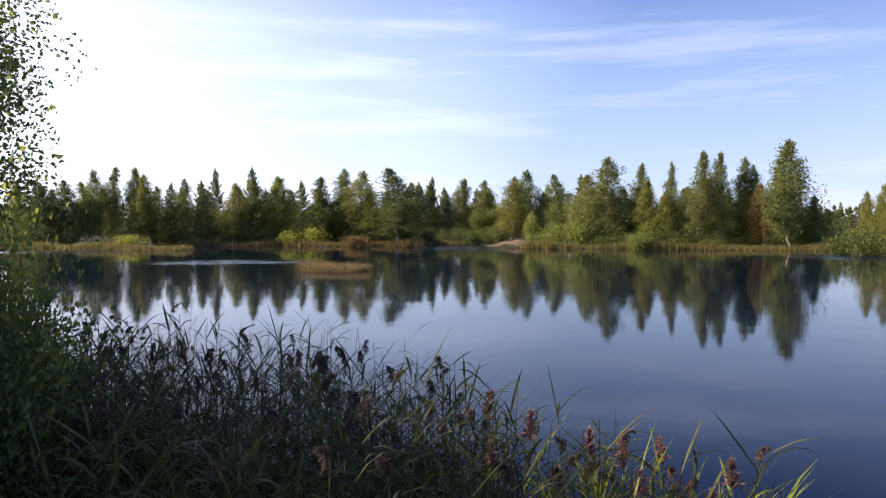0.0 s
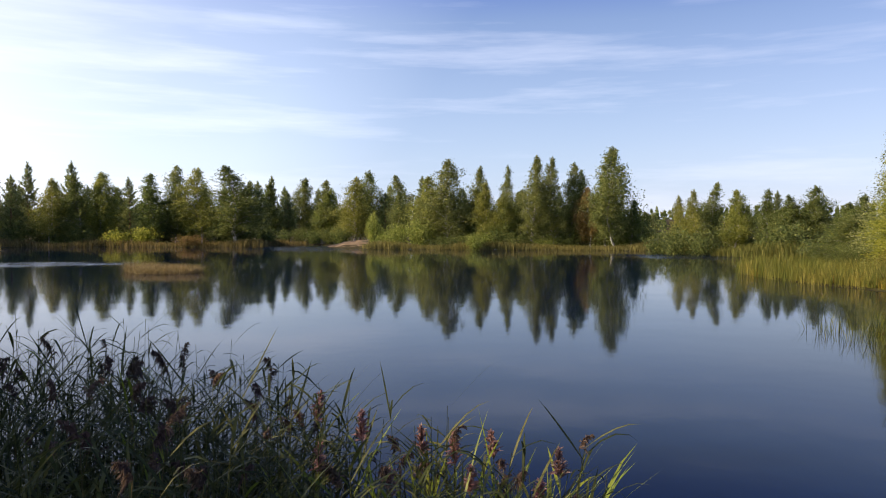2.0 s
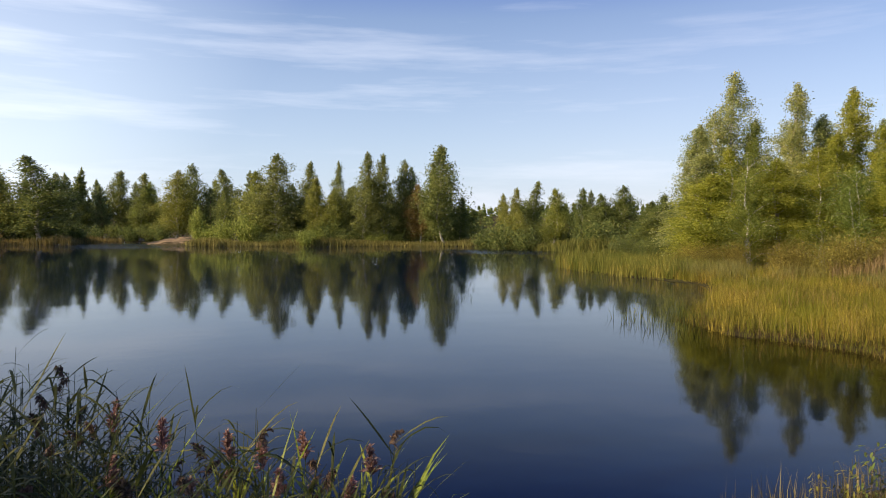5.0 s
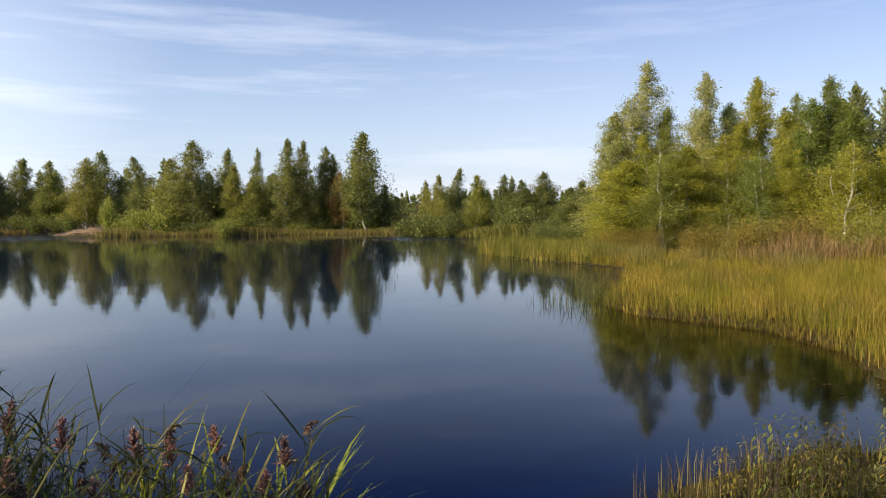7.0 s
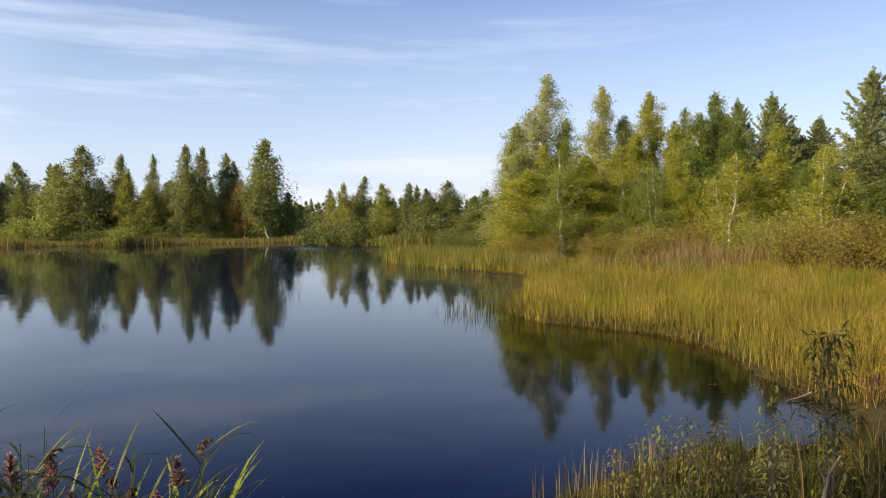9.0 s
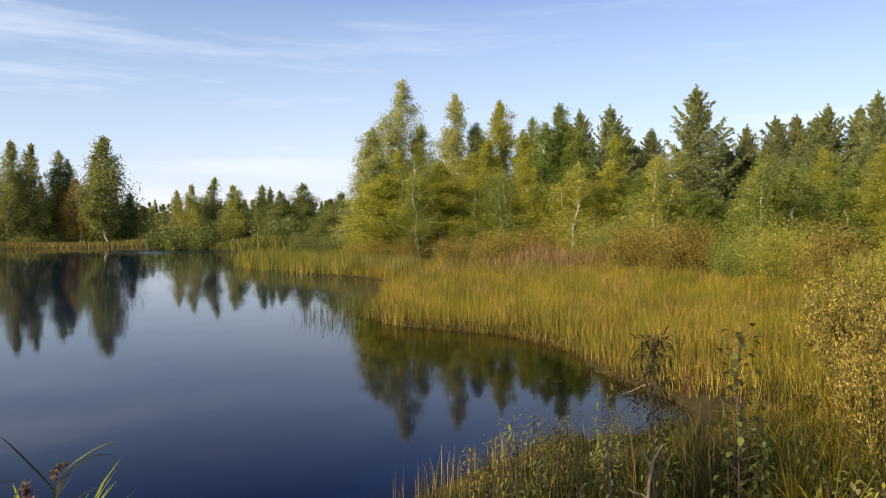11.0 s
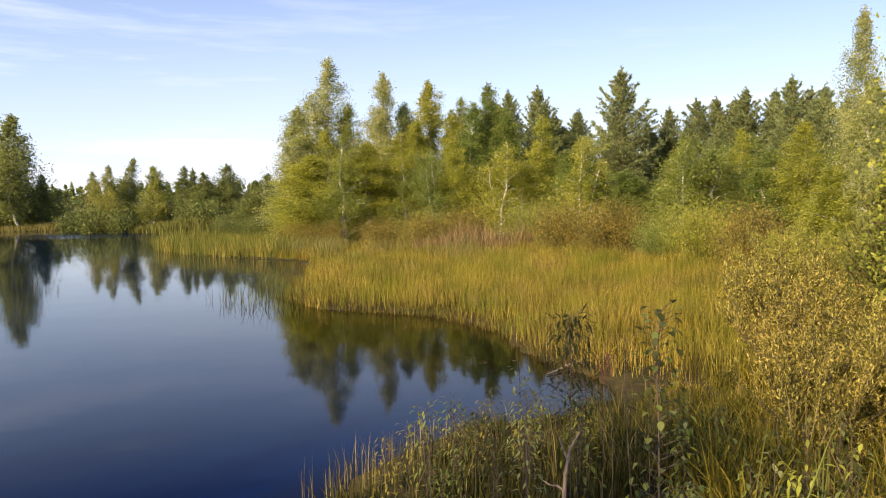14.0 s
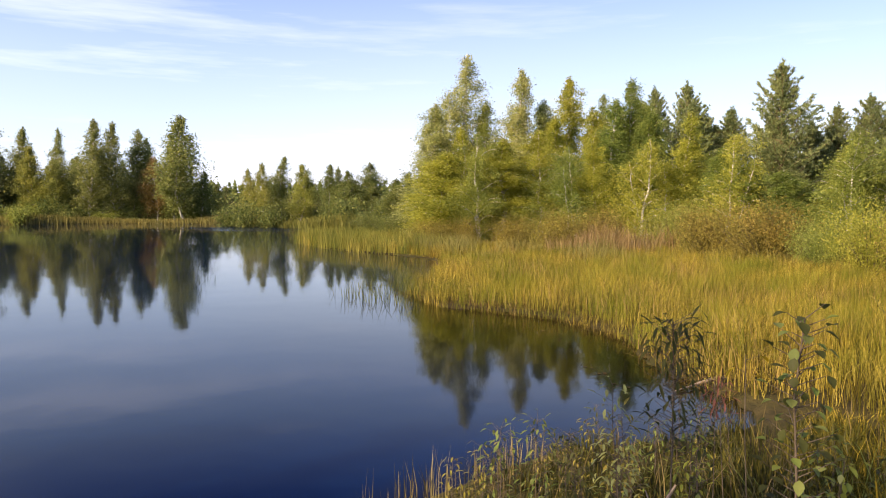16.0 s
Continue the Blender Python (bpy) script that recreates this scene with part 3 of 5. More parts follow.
def twiggy_bush(seed, height, width, stems, leaf, slim):
    """Willow bush: stems that fork into many upright twigs, each twig lined with narrow leaves."""
    rng = np.random.default_rng(seed)
    wood, crown = Heap(), Heap()
    pts, way = [], []
    for i in range(stems):
        turn, lean = i * 2.4 + rng.uniform(-0.4, 0.4), rng.uniform(0.02, 1.0) ** 0.6
        out = np.array([math.cos(turn), math.sin(turn), 0])
        tall = height * math.sqrt(1 - 0.62 * lean ** 2) * rng.uniform(0.72, 1.0)
        g = np.linspace(0, 1, 6)[:, None]
        path = out * (0.05 + lean * width * 0.46 * g ** 1.1) + np.array([0, 0, 1]) * tall * 0.9 * g
        path += np.cumsum(rng.normal(0, 0.02 * height, (6, 3)), 0) * g * np.array([1, 1, 0.3])
        tube(wood, path, np.linspace(0.011, 0.003, 6), 4)
        for k in range(15):
            at = rng.uniform(0.25, 1.0)
            root = np.array([np.interp(at, g[:, 0], path[:, c]) for c in range(3)])
            aim = unit(out * rng.uniform(-0.2, 0.7) + rng.normal(0, 0.45, 3) + np.array([0, 0, 0.75]))
            length = rng.uniform(0.16, 0.40) * height / 1.5
            tip = root + aim * length
            tube(wood, [root, tip], [0.003, 0.0012], 3)
            n = 44
            q = np.linspace(0.05, 1.02, n)[:, None]
            p = root + (tip - root) * q + rng.normal(0, 0.022, (n, 3))
            pts.append(p)
            way.append(aim * 0.9 + rng.normal(0, 0.55, (n, 3)))
    p, a = np.concatenate(pts), np.concatenate(way)
    keep = p[:, 2] > 0.04
    leaves(crown, rng, p[keep], leaf, leaf * slim, 0.0, a[keep])
    return wood, crown


class Kinds:
    """Built once per shape; later ones share the meshes, with their own leaf colour."""

    def __init__(self, make, name, wood_name, bark):
        self.shapes, self.name, self.wood_name, self.bark, self.count = make, name, wood_name, bark, 0
        self.meshes = {}

    def plant(self, x, y, height, width, leaf_mat, label, group, turn, category="tree", sink=0.05):
        i = self.count % len(self.shapes)
        self.count += 1
        maker, h0, w0 = self.shapes[i]
        if i not in self.meshes:
            wood, crown = maker()
            self.meshes[i] = (wood.mesh(self.wood_name, self.bark, True), crown.mesh("crown", leaf_mat))
        thing = tagged(new(self.name), label, category, group)
        thing.matrix_world = pose(x, y, on_ground(x, y) - sink, 0, 0, turn) @ Matrix.Diagonal((width / w0, width / w0, height / h0, 1))
        part(self.wood_name, self.meshes[i][0], thing)
        crown = part("crown", self.meshes[i][1], thing)
        crown.material_slots[0].link = "OBJECT"
        crown.material_slots[0].material = leaf_mat
        return thing


def shapes(maker, sizes, first, **more):
    return [(lambda h=h, w=w, k=k: maker(first + k, h, w, **more), h, w) for k, (h, w) in enumerate(sizes)]


FAR_BIRCH = Kinds(shapes(birch, [(13, 4.6), (13, 5.6), (12, 6.0), (14, 4.8), (12, 5.0)], 10, count=14000, leaf=0.19, limbs=120, uneven=0.4, taper=0.74, tight=1.35), "birch_tree", "trunk", BIRCH_BARK)
MID_BIRCH = Kinds([(lambda h=h, w=w, k=k: birch(20 + k, h, w, 38000, 0.092, 90, 0.05, 1 + k % 2, 0.5, 0.70), h, w)
                   for k, (h, w) in enumerate([(12, 3.4), (11, 3.9), (12, 4.0), (10, 3.2), (9, 3.4)])], "birch_tree", "trunk", BIRCH_BARK)
FAR_PINE = Kinds(shapes(pine, [(13, 4.2), (12, 4.6)], 30, tufts=1700, needle=0.40, boughs=80), "pine_tree", "trunk", PINE_BARK)
MID_PINE = Kinds(shapes(pine, [(11, 3.6), (11, 4.2), (10, 3.4)], 34, tufts=7000, needle=0.20, boughs=180), "pine_tree", "trunk", PINE_BARK)
FAR_SHRUB = Kinds(shapes(bush, [(3, 4), (2.6, 3.6)], 40, count=1700, leaf=0.25, slim=0.6), "shrub", "stem", TWIG_BARK)
MID_WILLOW = Kinds(shapes(bush, [(2.2, 3.0), (2.4, 2.8), (1.9, 3.0)], 44, count=13000, leaf=0.078, slim=0.5, stems=60), "willow_bush", "stem", TWIG_BARK)

LOOKS = {"dark": "dark green leafy birch on the lake shore", "mixed": "tall green birch with a pale trunk", "gold": "yellow-green early autumn birch",
         "rust": "small birch turning rusty orange", "green": "fresh green slender birch in a thicket", "pale": "thin airy birch with pale sparse leaves"}
dice = random.Random(5)

FAR_WOOD = [
    (-71.4, 131.9, 10.6, 8.1, 'dark'), (-68.9, 135.5, 11.4, 6.6, 'dark'), (-64.5, 135.4, 13.4, 5.2, 'mixed'), (-62.3, 138.7, 14.3, 4.7, 'mixed'),
    (-58.0, 138.4, 14.2, 4.6, 'mixed'), (-53.8, 135.7, 12.6, 5.0, 'gold'), (-52.0, 140.7, 11.1, 4.3, 'pine'), (-50.0, 143.5, 12.6, 4.4, 'mixed'),
    (-46.7, 142.5, 11.5, 3.9, 'pine'), (-44.8, 145.2, 13.8, 4.0, 'pine'), (-40.1, 140.4, 11.6, 5.6, 'gold'), (-38.9, 150.0, 14.5, 3.4, 'pine'),
    (-35.4, 141.6, 12.2, 6.5, 'mixed'), (-31.3, 142.6, 12.8, 6.5, 'gold'), (-28.1, 147.3, 11.7, 4.5, 'pine'), (-22.7, 138.1, 12.5, 5.9, 'dark'),
    (-19.3, 140.6, 14.0, 6.4, 'mixed'), (-14.3, 137.2, 13.5, 7.5, 'gold'),
]
INLET_WOOD = [
    (-8.2, 133.7, 13.7, 8.6, 'dark'), (-5.5, 159.9, 12.0, 4.4, 'pine'), (-2.9, 164.9, 13.3, 3.8, 'pine'), (-0.0, 167.9, 11.4, 3.8, 'pine'),
    (4.3, 161.9, 13.5, 5.9, 'mixed'), (7.8, 169.8, 11.2, 4.1, 'pine'), (9.6, 159.6, 13.1, 5.4, 'mixed'), (13.3, 145.3, 13.0, 7.1, 'gold'),
    (16.4, 149.0, 14.4, 6.8, 'mixed'), (20.1, 150.6, 9.6, 5.1, 'pine'), (22.3, 143.2, 13.1, 5.7, 'mixed'), (27.7, 147.3, 12.5, 4.5, 'pine'),
    (14.7, 121.0, 5.6, 2.6, 'gold'),
]
POINT_WOOD = [
    (23.3, 115.6, 10.8, 5.6, 'gold'), (24.6, 111.2, 13.4, 6.8, 'mixed'), (27.9, 116.6, 9.2, 4.6, 'dark'), (30.3, 113.9, 12.5, 4.2, 'mixed'),
    (29.4, 108.0, 9.9, 3.6, 'gold'), (32.3, 107.2, 12.1, 2.6, 'mixed'), (31.8, 107.3, 7.8, 5.2, 'gold'), (35.7, 110.3, 8.8, 6.1, 'dark'),
    (36.1, 103.8, 13.5, 4.3, 'mixed'), (38.6, 102.9, 13.2, 3.5, 'mixed'), (41.4, 104.0, 12.5, 3.8, 'mixed'), (43.2, 103.2, 11.5, 3.5, 'dark'),
    (43.5, 100.9, 8.8, 4.0, 'rust'), (45.6, 100.0, 10.5, 4.0, 'dark'), (45.1, 95.8, 14.0, 5.8, 'mixed'), (47.7, 96.8, 6.9, 3.0, 'dark'),
]
BAY_WOOD = [
    (45.8, 80.0, 7.0, 2.2, 'gold'), (46.1, 77.5, 7.4, 2.5, 'gold'), (49.4, 79.0, 8.2, 2.8, 'mixed'), (49.8, 75.1, 7.1, 3.3, 'gold'),
    (51.2, 71.8, 7.0, 2.5, 'dark'), (53.4, 72.7, 6.6, 1.9, 'pine'), (52.5, 68.3, 5.5, 3.6, 'dark'), (55.5, 68.5, 7.2, 4.2, 'dark'),
    (52.2, 60.8, 5.2, 3.1, 'dark'), (51.9, 58.4, 5.8, 3.0, 'dark'), (56.9, 111.5, 5.6, 3.8, 'dark'), (61.0, 115.0, 5.2, 2.8, 'pine'),
]
BIRCH_ROW = [
    (32.9, 35.1, 8.5, 2.3, 'pale'), (35.8, 34.9, 11.9, 2.6, 'pale'), (37.9, 34.1, 9.0, 2.2, 'mixed'), (38.5, 32.0, 10.8, 2.2, 'pale'),
    (40.6, 31.2, 9.0, 2.2, 'pale'), (43.8, 31.6, 11.0, 2.4, 'gold'), (45.5, 30.9, 9.8, 1.9, 'mixed'), (39.9, 24.8, 9.4, 2.2, 'green'),
    (38.6, 25.0, 8.2, 2.2, 'green'), (31.6, 32.1, 5.4, 2.7, 'gold'), (33.7, 29.9, 6.0, 2.3, 'gold'), (36.5, 28.0, 6.6, 2.3, 'gold'),
    (36.6, 24.5, 6.2, 1.7, 'gold'), (39.9, 20.8, 7.2, 1.7, 'gold'), (39.8, 23.1, 7.6, 2.0, 'green'), (34.2, 39.2, 3.5, 2.3, 'dark'),
    (34.6, 33.2, 7.0, 2.0, 'gold'), (39.6, 29.6, 7.8, 2.2, 'gold'), (42.2, 28.6, 8.4, 2.2, 'gold'), (43.6, 26.6, 8.8, 2.2, 'mixed'),
]
PINE_ROW = [
    (47.6, 27.6, 10.5, 2.3, 'pine'), (47.7, 25.4, 10.6, 3.1, 'pine'), (50.1, 25.0, 8.5, 2.4, 'pine'), (50.8, 23.7, 9.0, 3.0, 'pine'),
    (47.4, 19.0, 11.1, 3.5, 'pine'), (53.6, 19.4, 7.8, 2.2, 'pine'), (56.9, 19.1, 7.9, 2.1, 'pine'), (55.6, 16.5, 9.5, 3.3, 'pine'),
    (57.0, 15.5, 9.7, 2.4, 'pine'), (56.6, 13.0, 10.1, 3.1, 'pine'), (56.1, 10.2, 10.6, 3.1, 'pine'), (54.5, 7.7, 9.5, 2.1, 'pine'),
    (53.7, 6.3, 8.6, 2.2, 'pine'), (55.0, 18.0, 9.0, 2.6, 'pine'), (57.5, 14.2, 9.6, 2.8, 'pine'), (58.0, 11.6, 10.0, 2.8, 'pine'),
    (57.0, 8.9, 9.8, 2.6, 'pine'), (56.0, 5.0, 9.4, 2.8, 'pine'), (52.5, 21.5, 8.6, 2.6, 'pine'), (43.6, 29.0, 8.6, 2.2, 'pine'), (45.0, 23.4, 8.8, 2.4, 'pine'),
]
EDGE_BIRCHES = [
    (38.0, 12.5, 4.9, 1.7, 'gold'), (40.8, 10.1, 5.6, 1.2, 'gold'), (35.6, 5.8, 5.4, 1.8, 'gold'), (37.3, 7.6, 4.3, 1.8, 'green'),
    (37.4, 14.4, 3.8, 2.0, 'green'), (38.4, 17.1, 4.1, 2.1, 'green'), (38.5, 11.0, 4.5, 2.1, 'green'), (29.9, 3.0, 8.6, 1.3, 'pale'),
    (31.8, 4.0, 4.1, 1.5, 'gold'), (39.8, 18.7, 5.2, 1.6, 'green'),
]
WILLOWS = [
    (29.1, 30.3, 1.6, 2.1, 'amber'), (30.3, 29.1, 1.7, 1.9, 'amber'), (30.7, 25.7, 1.7, 2.3, 'amber'), (29.7, 22.1, 2.1, 2.4, 'amber'),
    (31.6, 21.0, 2.2, 2.9, 'amber'), (32.6, 17.2, 2.3, 2.6, 'mixed'), (29.7, 14.4, 2.3, 2.5, 'amber'), (28.7, 11.8, 2.4, 2.6, 'amber'),
    (27.5, 9.4, 1.7, 1.9, 'mixed'), (26.0, 7.5, 2.2, 2.3, 'gold'), (23.5, 5.2, 2.3, 1.9, 'amber'), (32.6, 37.9, 1.7, 2.5, 'dark'),
]
FAR_SHRUBS = [
    (43.3, 76.8, 3.9, 4.3, 'dark'), (44.9, 73.5, 2.8, 3.9, 'dark'), (49.4, 65.7, 3.3, 4.9, 'dark'), (49.2, 60.7, 2.4, 3.9, 'dark'),
    (39.5, 45.4, 2.8, 3.0, 'gold'), (14.2, 119.3, 5.2, 2.4, 'mixed'), (17.5, 113.8, 3.8, 4.0, 'mixed'), (20.2, 110.3, 4.3, 4.3, 'mixed'),
    (26.6, 102.8, 2.5, 4.1, 'mixed'), (16.3, 117.0, 3.0, 5.2, 'mixed'), (-51.1, 119.5, 2.1, 5.5, 'gold'), (-27.8, 137.2, 2.8, 5.0, 'gold'),
    (-23.9, 135.9, 3.3, 5.4, 'gold'), (-38.2, 145.0, 1.7, 6.6, 'dark'), (-15.6, 131.0, 2.0, 5.2, 'rust'), (43.9, 80.7, 3.2, 3.9, 'dark'),
]


def plant_all(rows, birches, pines, group):
    for x, y, h, w, kind in rows:
        turn = dice.uniform(0, 360)
        if kind == "pine":
            pines.plant(x, y, h * (1.08 if pines is FAR_PINE else 1.0), max(w * (1.45 if pines is FAR_PINE else 1.85), (0.36 if pines is FAR_PINE else 0.46) * h), NEEDLE, "dark green bushy young pine", group, turn)
        else:
            birches.plant(x, y, h * 1.06, w * (1.48 if birches is FAR_BIRCH else 2.25), LEAF["far_" + kind if birches is FAR_BIRCH and kind in ("mixed", "gold") else kind], LOOKS[kind], group, turn)


plant_all(FAR_WOOD, FAR_BIRCH, FAR_PINE, "far shore wood")
plant_all(INLET_WOOD, FAR_BIRCH, FAR_PINE, "far shore wood")
plant_all(POINT_WOOD, FAR_BIRCH, FAR_PINE, "trees on the point")
plant_all(BAY_WOOD, FAR_BIRCH, FAR_PINE, "trees by the bay")
plant_all(BIRCH_ROW, MID_BIRCH, MID_PINE, "birches behind the reed bed")
plant_all(PINE_ROW, MID_BIRCH, MID_PINE, "pines behind the reed bed")
plant_all(EDGE_BIRCHES, MID_BIRCH, MID_PINE, "young birches at the wood's edge")
for x, y, h, w, kind in FAR_SHRUBS:
    FAR_SHRUB.plant(x, y, h, w, LEAF[kind], "low rounded lakeside shrub", "far shore shrubs", dice.uniform(0, 360), "shrub")
for x, y, h, w, kind in WILLOWS:
    MID_WILLOW.plant(x, y, h, w * 1.15, LEAF[kind], "rounded autumn-tinted willow bush behind the sedge", "willow bushes", dice.uniform(0, 360), "shrub")
for x, y in ((-4, 150), (-1, 152), (3, 153), (6, 150), (9, 148), (11, 144)):
    FAR_SHRUB.plant(x, y, dice.uniform(2.4, 3.6), 4.5, LEAF["dark"], "dark shrub at the head of the inlet", "far shore shrubs", dice.uniform(0, 360), "shrub")
# deeper rows that close the woods
for i in range(26):
    x = -95 + i * 4.6 + dice.uniform(-1.5, 1.5)
    if i % 3 == 0:
        FAR_PINE.plant(x, 158 + dice.uniform(-3, 12), dice.uniform(11.0, 13.6), dice.uniform(5.0, 6.2), NEEDLE, "dark green pine deep in the far wood", "far shore wood", dice.uniform(0, 360))
    else:
        FAR_BIRCH.plant(x, 156 + dice.uniform(-3, 8), dice.uniform(11.0, 13.4), dice.uniform(6.4, 8.2), LEAF[dice.choice(["dark", "dark", "mixed"])], LOOKS["dark"], "far shore wood", dice.uniform(0, 360))
for i in range(12):
    FAR_BIRCH.plant(20 + i * 2.6, 128 - i * 1.6 + dice.uniform(-3, 4), dice.uniform(7.5, 10), 4.5, LEAF["dark"], LOOKS["dark"], "trees on the point", dice.uniform(0, 360))
for i in range(10):
    MID_PINE.plant(48 + dice.uniform(0, 10), 34 - i * 4.0 + dice.uniform(-1, 1), dice.uniform(7.0, 9.0), 3.6, NEEDLE, "dark green pine deep in the thicket", "pines behind the reed bed", dice.uniform(0, 360))
for i in range(10):
    FAR_BIRCH.plant(52 + i * 2.2, 70 - i * 2.6, dice.uniform(5.5, 7.5), 4.5, LEAF["dark"], LOOKS["dark"], "trees by the bay", dice.uniform(0, 360))

for i in range(24):
    FAR_SHRUB.plant(-84 + i * 3.5, 141 + dice.uniform(-3, 3) - (10 if i < 6 else 0), dice.uniform(2.6, 4.2), 5.5, LEAF["dark"], "dark shrub at the foot of the far wood", "far shore shrubs", dice.uniform(0, 360), "shrub")
for i in range(16):
    FAR_SHRUB.plant(20 + i * 1.9, 110 - i * 0.75 + dice.uniform(-1.5, 2), dice.uniform(1.8, 3.6), 4.5, LEAF[dice.choice(["dark", "dark", "mixed"])], "low shrub under the trees on the point", "far shore shrubs", dice.uniform(0, 360), "shrub")
for i in range(12):
    FAR_SHRUB.plant(49 + i * 1.1, 86 - i * 2.3 + dice.uniform(-1, 1), dice.uniform(2.2, 3.6), 4.5, LEAF["dark"], "dark shrub by the bay", "far shore shrubs", dice.uniform(0, 360), "shrub")
FILL_BIRCH = Kinds(shapes(birch, [(7, 3.2), (6.5, 3.4), (7.5, 3.0), (6, 3.2)], 26, count=15000, leaf=0.085, limbs=60, foot=0.04, stems=2, taper=0.5), "birch_tree", "trunk", BIRCH_BARK)
for i in range(36):
    way = radians(44.5 + i * 1.22 + dice.uniform(-0.5, 0.5))
    far = dice.uniform(43, 53) - 0.22 * i
    if 67.5 < math.degrees(way) < 71.5:
        continue
    FILL_BIRCH.plant(math.sin(way) * far, math.cos(way) * far, dice.uniform(4.6, 7.4) * (1 if i < 16 else 0.85), dice.uniform(2.8, 4.4), LEAF[dice.choice(["gold", "green", "green", "mixed", "mixed", "dark"])], "young leafy birch filling the thicket", "young birches at the wood's edge", dice.uniform(0, 360))

# the far forest on the horizon: spired clumps on the rise
rng = np.random.default_rng(3)
heap = Heap()
for i in range(1500):
    turn = rng.uniform(-1.75, 1.3)
    far = rng.uniform(420, 900)
    x, y = math.sin(-turn) * far, math.cos(turn) * far
    z = on_ground(x, y)
    h, w = rng.uniform(9, 15), rng.uniform(3, 5)
    p = rng.normal(0, 1, (34, 3))
    c = rng.uniform(0.1, 1, 34)
    p = np.column_stack([p[:, 0] * w * 0.42 * (1.1 - c), p[:, 1] * w * 0.42 * (1.1 - c), c * h]) + np.array([x, y, z])
    leaves(heap, rng, p, 3.2, 2.4, 0)
tagged(new("far_forest", heap.mesh("far_forest", LEAF["dark"])), "distant dark forest ridge on the horizon", "forest", kind="stuff")

# ---------------------------------------------------------------- sand bank by the inlet
k = 40
sx, sy = np.meshgrid(np.linspace(0, 1, k), np.linspace(0, 1, k), indexing="ij")
px, py = 5.5 + 17 * sx.ravel(), 119 + 20 * sy.ravel()
away = np.hypot((sx.ravel() - 0.5) * 2, (sy.ravel() - 0.5) * 2)
pz = ground_height(np.column_stack([px, py])) + 0.26 * (1 - away ** 2) + 0.16 * np.sin(px * 2.1 + np.sin(py)) * np.cos(py * 1.7) - 0.1
ii, jj = np.meshgrid(np.arange(k - 1), np.arange(k - 1), indexing="ij")
ii, jj = ii.ravel(), jj.ravel()
sand = new("sand_bank", mesh_of("sand_bank", np.column_stack([px, py, pz]), np.stack([ii * k + jj, (ii + 1) * k + jj, (ii + 1) * k + jj + 1, ii * k + jj + 1], 1), SAND, True))
tagged(sand, "bare orange sandy bank at the inlet", "sand", kind="structure")

# ---------------------------------------------------------------- sedge and reed beds
def bed(name, label, poly, count, tall, wide, mat, seed, lean=0.12, curl=0.18, tufts=True, keep=None, rising=False, edge=False):
    rng = np.random.default_rng(seed)
    p = scatter(rng, np.asarray(poly, float), count)
    if keep is not None:
        p = p[keep(p, rng)]
    if edge:
        ragged = np.array([noise.noise((x * 0.9, y * 0.9, 7.0)) + 0.5 * noise.noise((x * 2.6, y * 2.6, 3.0)) for x, y in p])
        inner = smooth(-0.7, 1.6, shore_distance(SHORE, p) + 1.1 * ragged)
        stay = rng.uniform(0, 1, len(p)) < 0.45 + 0.55 * inner
        p, inner = p[stay], inner[stay]
    if tufts:
        p = p + rng.normal(0, 0.03, p.shape)
    z = np.maximum(ground_height(p), -0.35)
    patch = np.array([noise.noise((x * 0.35, y * 0.35, seed)) + 0.6 * noise.noise((x * 1.3, y * 1.3, seed)) for x, y in p])
    h = tall * rng.uniform(0.55, 1.15, len(p)) * np.clip(0.92 + 0.55 * patch, 0.45, 1.3) - np.minimum(z, 0)
    if edge:
        h *= 0.66 + 0.34 * inner
    if rising:
        h *= 0.5 + 0.5 * smooth(0.6, 3.2, shore_distance(SHORE, p))
    heap = Heap()
    blades(heap, rng, np.column_stack([p, z]), h, wide, lean, curl)
    return tagged(new(name, heap.mesh(name, mat)), label, "reeds", kind="stuff")


FRONT = [(16.3, 17.0), (13.9, 14.9), (13.2, 13), (13.5, 11), (13.6, 9.7), (12.7, 7.6), (11.1, 5.9), (10.1, 4.2), (10.5, 2.5), (13, 0), (22, -2), (30, 4), (30, 14), (27, 22), (23.4, 23.6), (19.2, 19.5)]
bed("sedge_bed", "yellow-green sedge bed growing out of the water", FRONT, 100000, 0.68, 0.0075, SEDGE, 51, 0.2, 0.4, edge=True)
bed("sedge_heads", "brown seed heads standing over the sedge", FRONT, 16000, 0.75, 0.009, SEDGE_HEAD, 57, 0.22, 0.5, keep=lambda p, rng: np.array([noise.noise((x * 0.28, y * 0.5, 2.0)) > 0.02 for x, y in p]), edge=True)
SHALLOWS = [(14.2, 15.6), (13.4, 13), (13.5, 11), (13.6, 9.7), (12.6, 7.5), (11.0, 5.9), (10.0, 4.7), (10.6, 3.9), (12.8, 6.0), (14.4, 8.2), (15.2, 10), (15.2, 13), (15.4, 15.8)]
bed("sedge_litter", "brown dead sedge at the waterline", SHALLOWS, 7000, 0.13, 0.010, LITTER, 56, 0.9, 0.9)
bed("sedge_meadow", "wide yellowing sedge meadow", [(23.6, 23.4), (26, 22), (30, 14), (30, 0), (38, 0), (42, 20), (38, 34), (30, 40), (26, 38), (25, 28)], 46000, 0.62, 0.016, SEDGE, 52, 0.25, 0.4)
bed("plumed_reeds", "dry pink-brown reeds in front of the thicket", [(28.0, 21.5), (29.2, 18.2), (31.4, 16.6), (33, 17.6), (32, 20.6), (30, 22.4)], 2600, 1.5, 0.020, FAR_BROWN, 58, 0.16, 0.3)
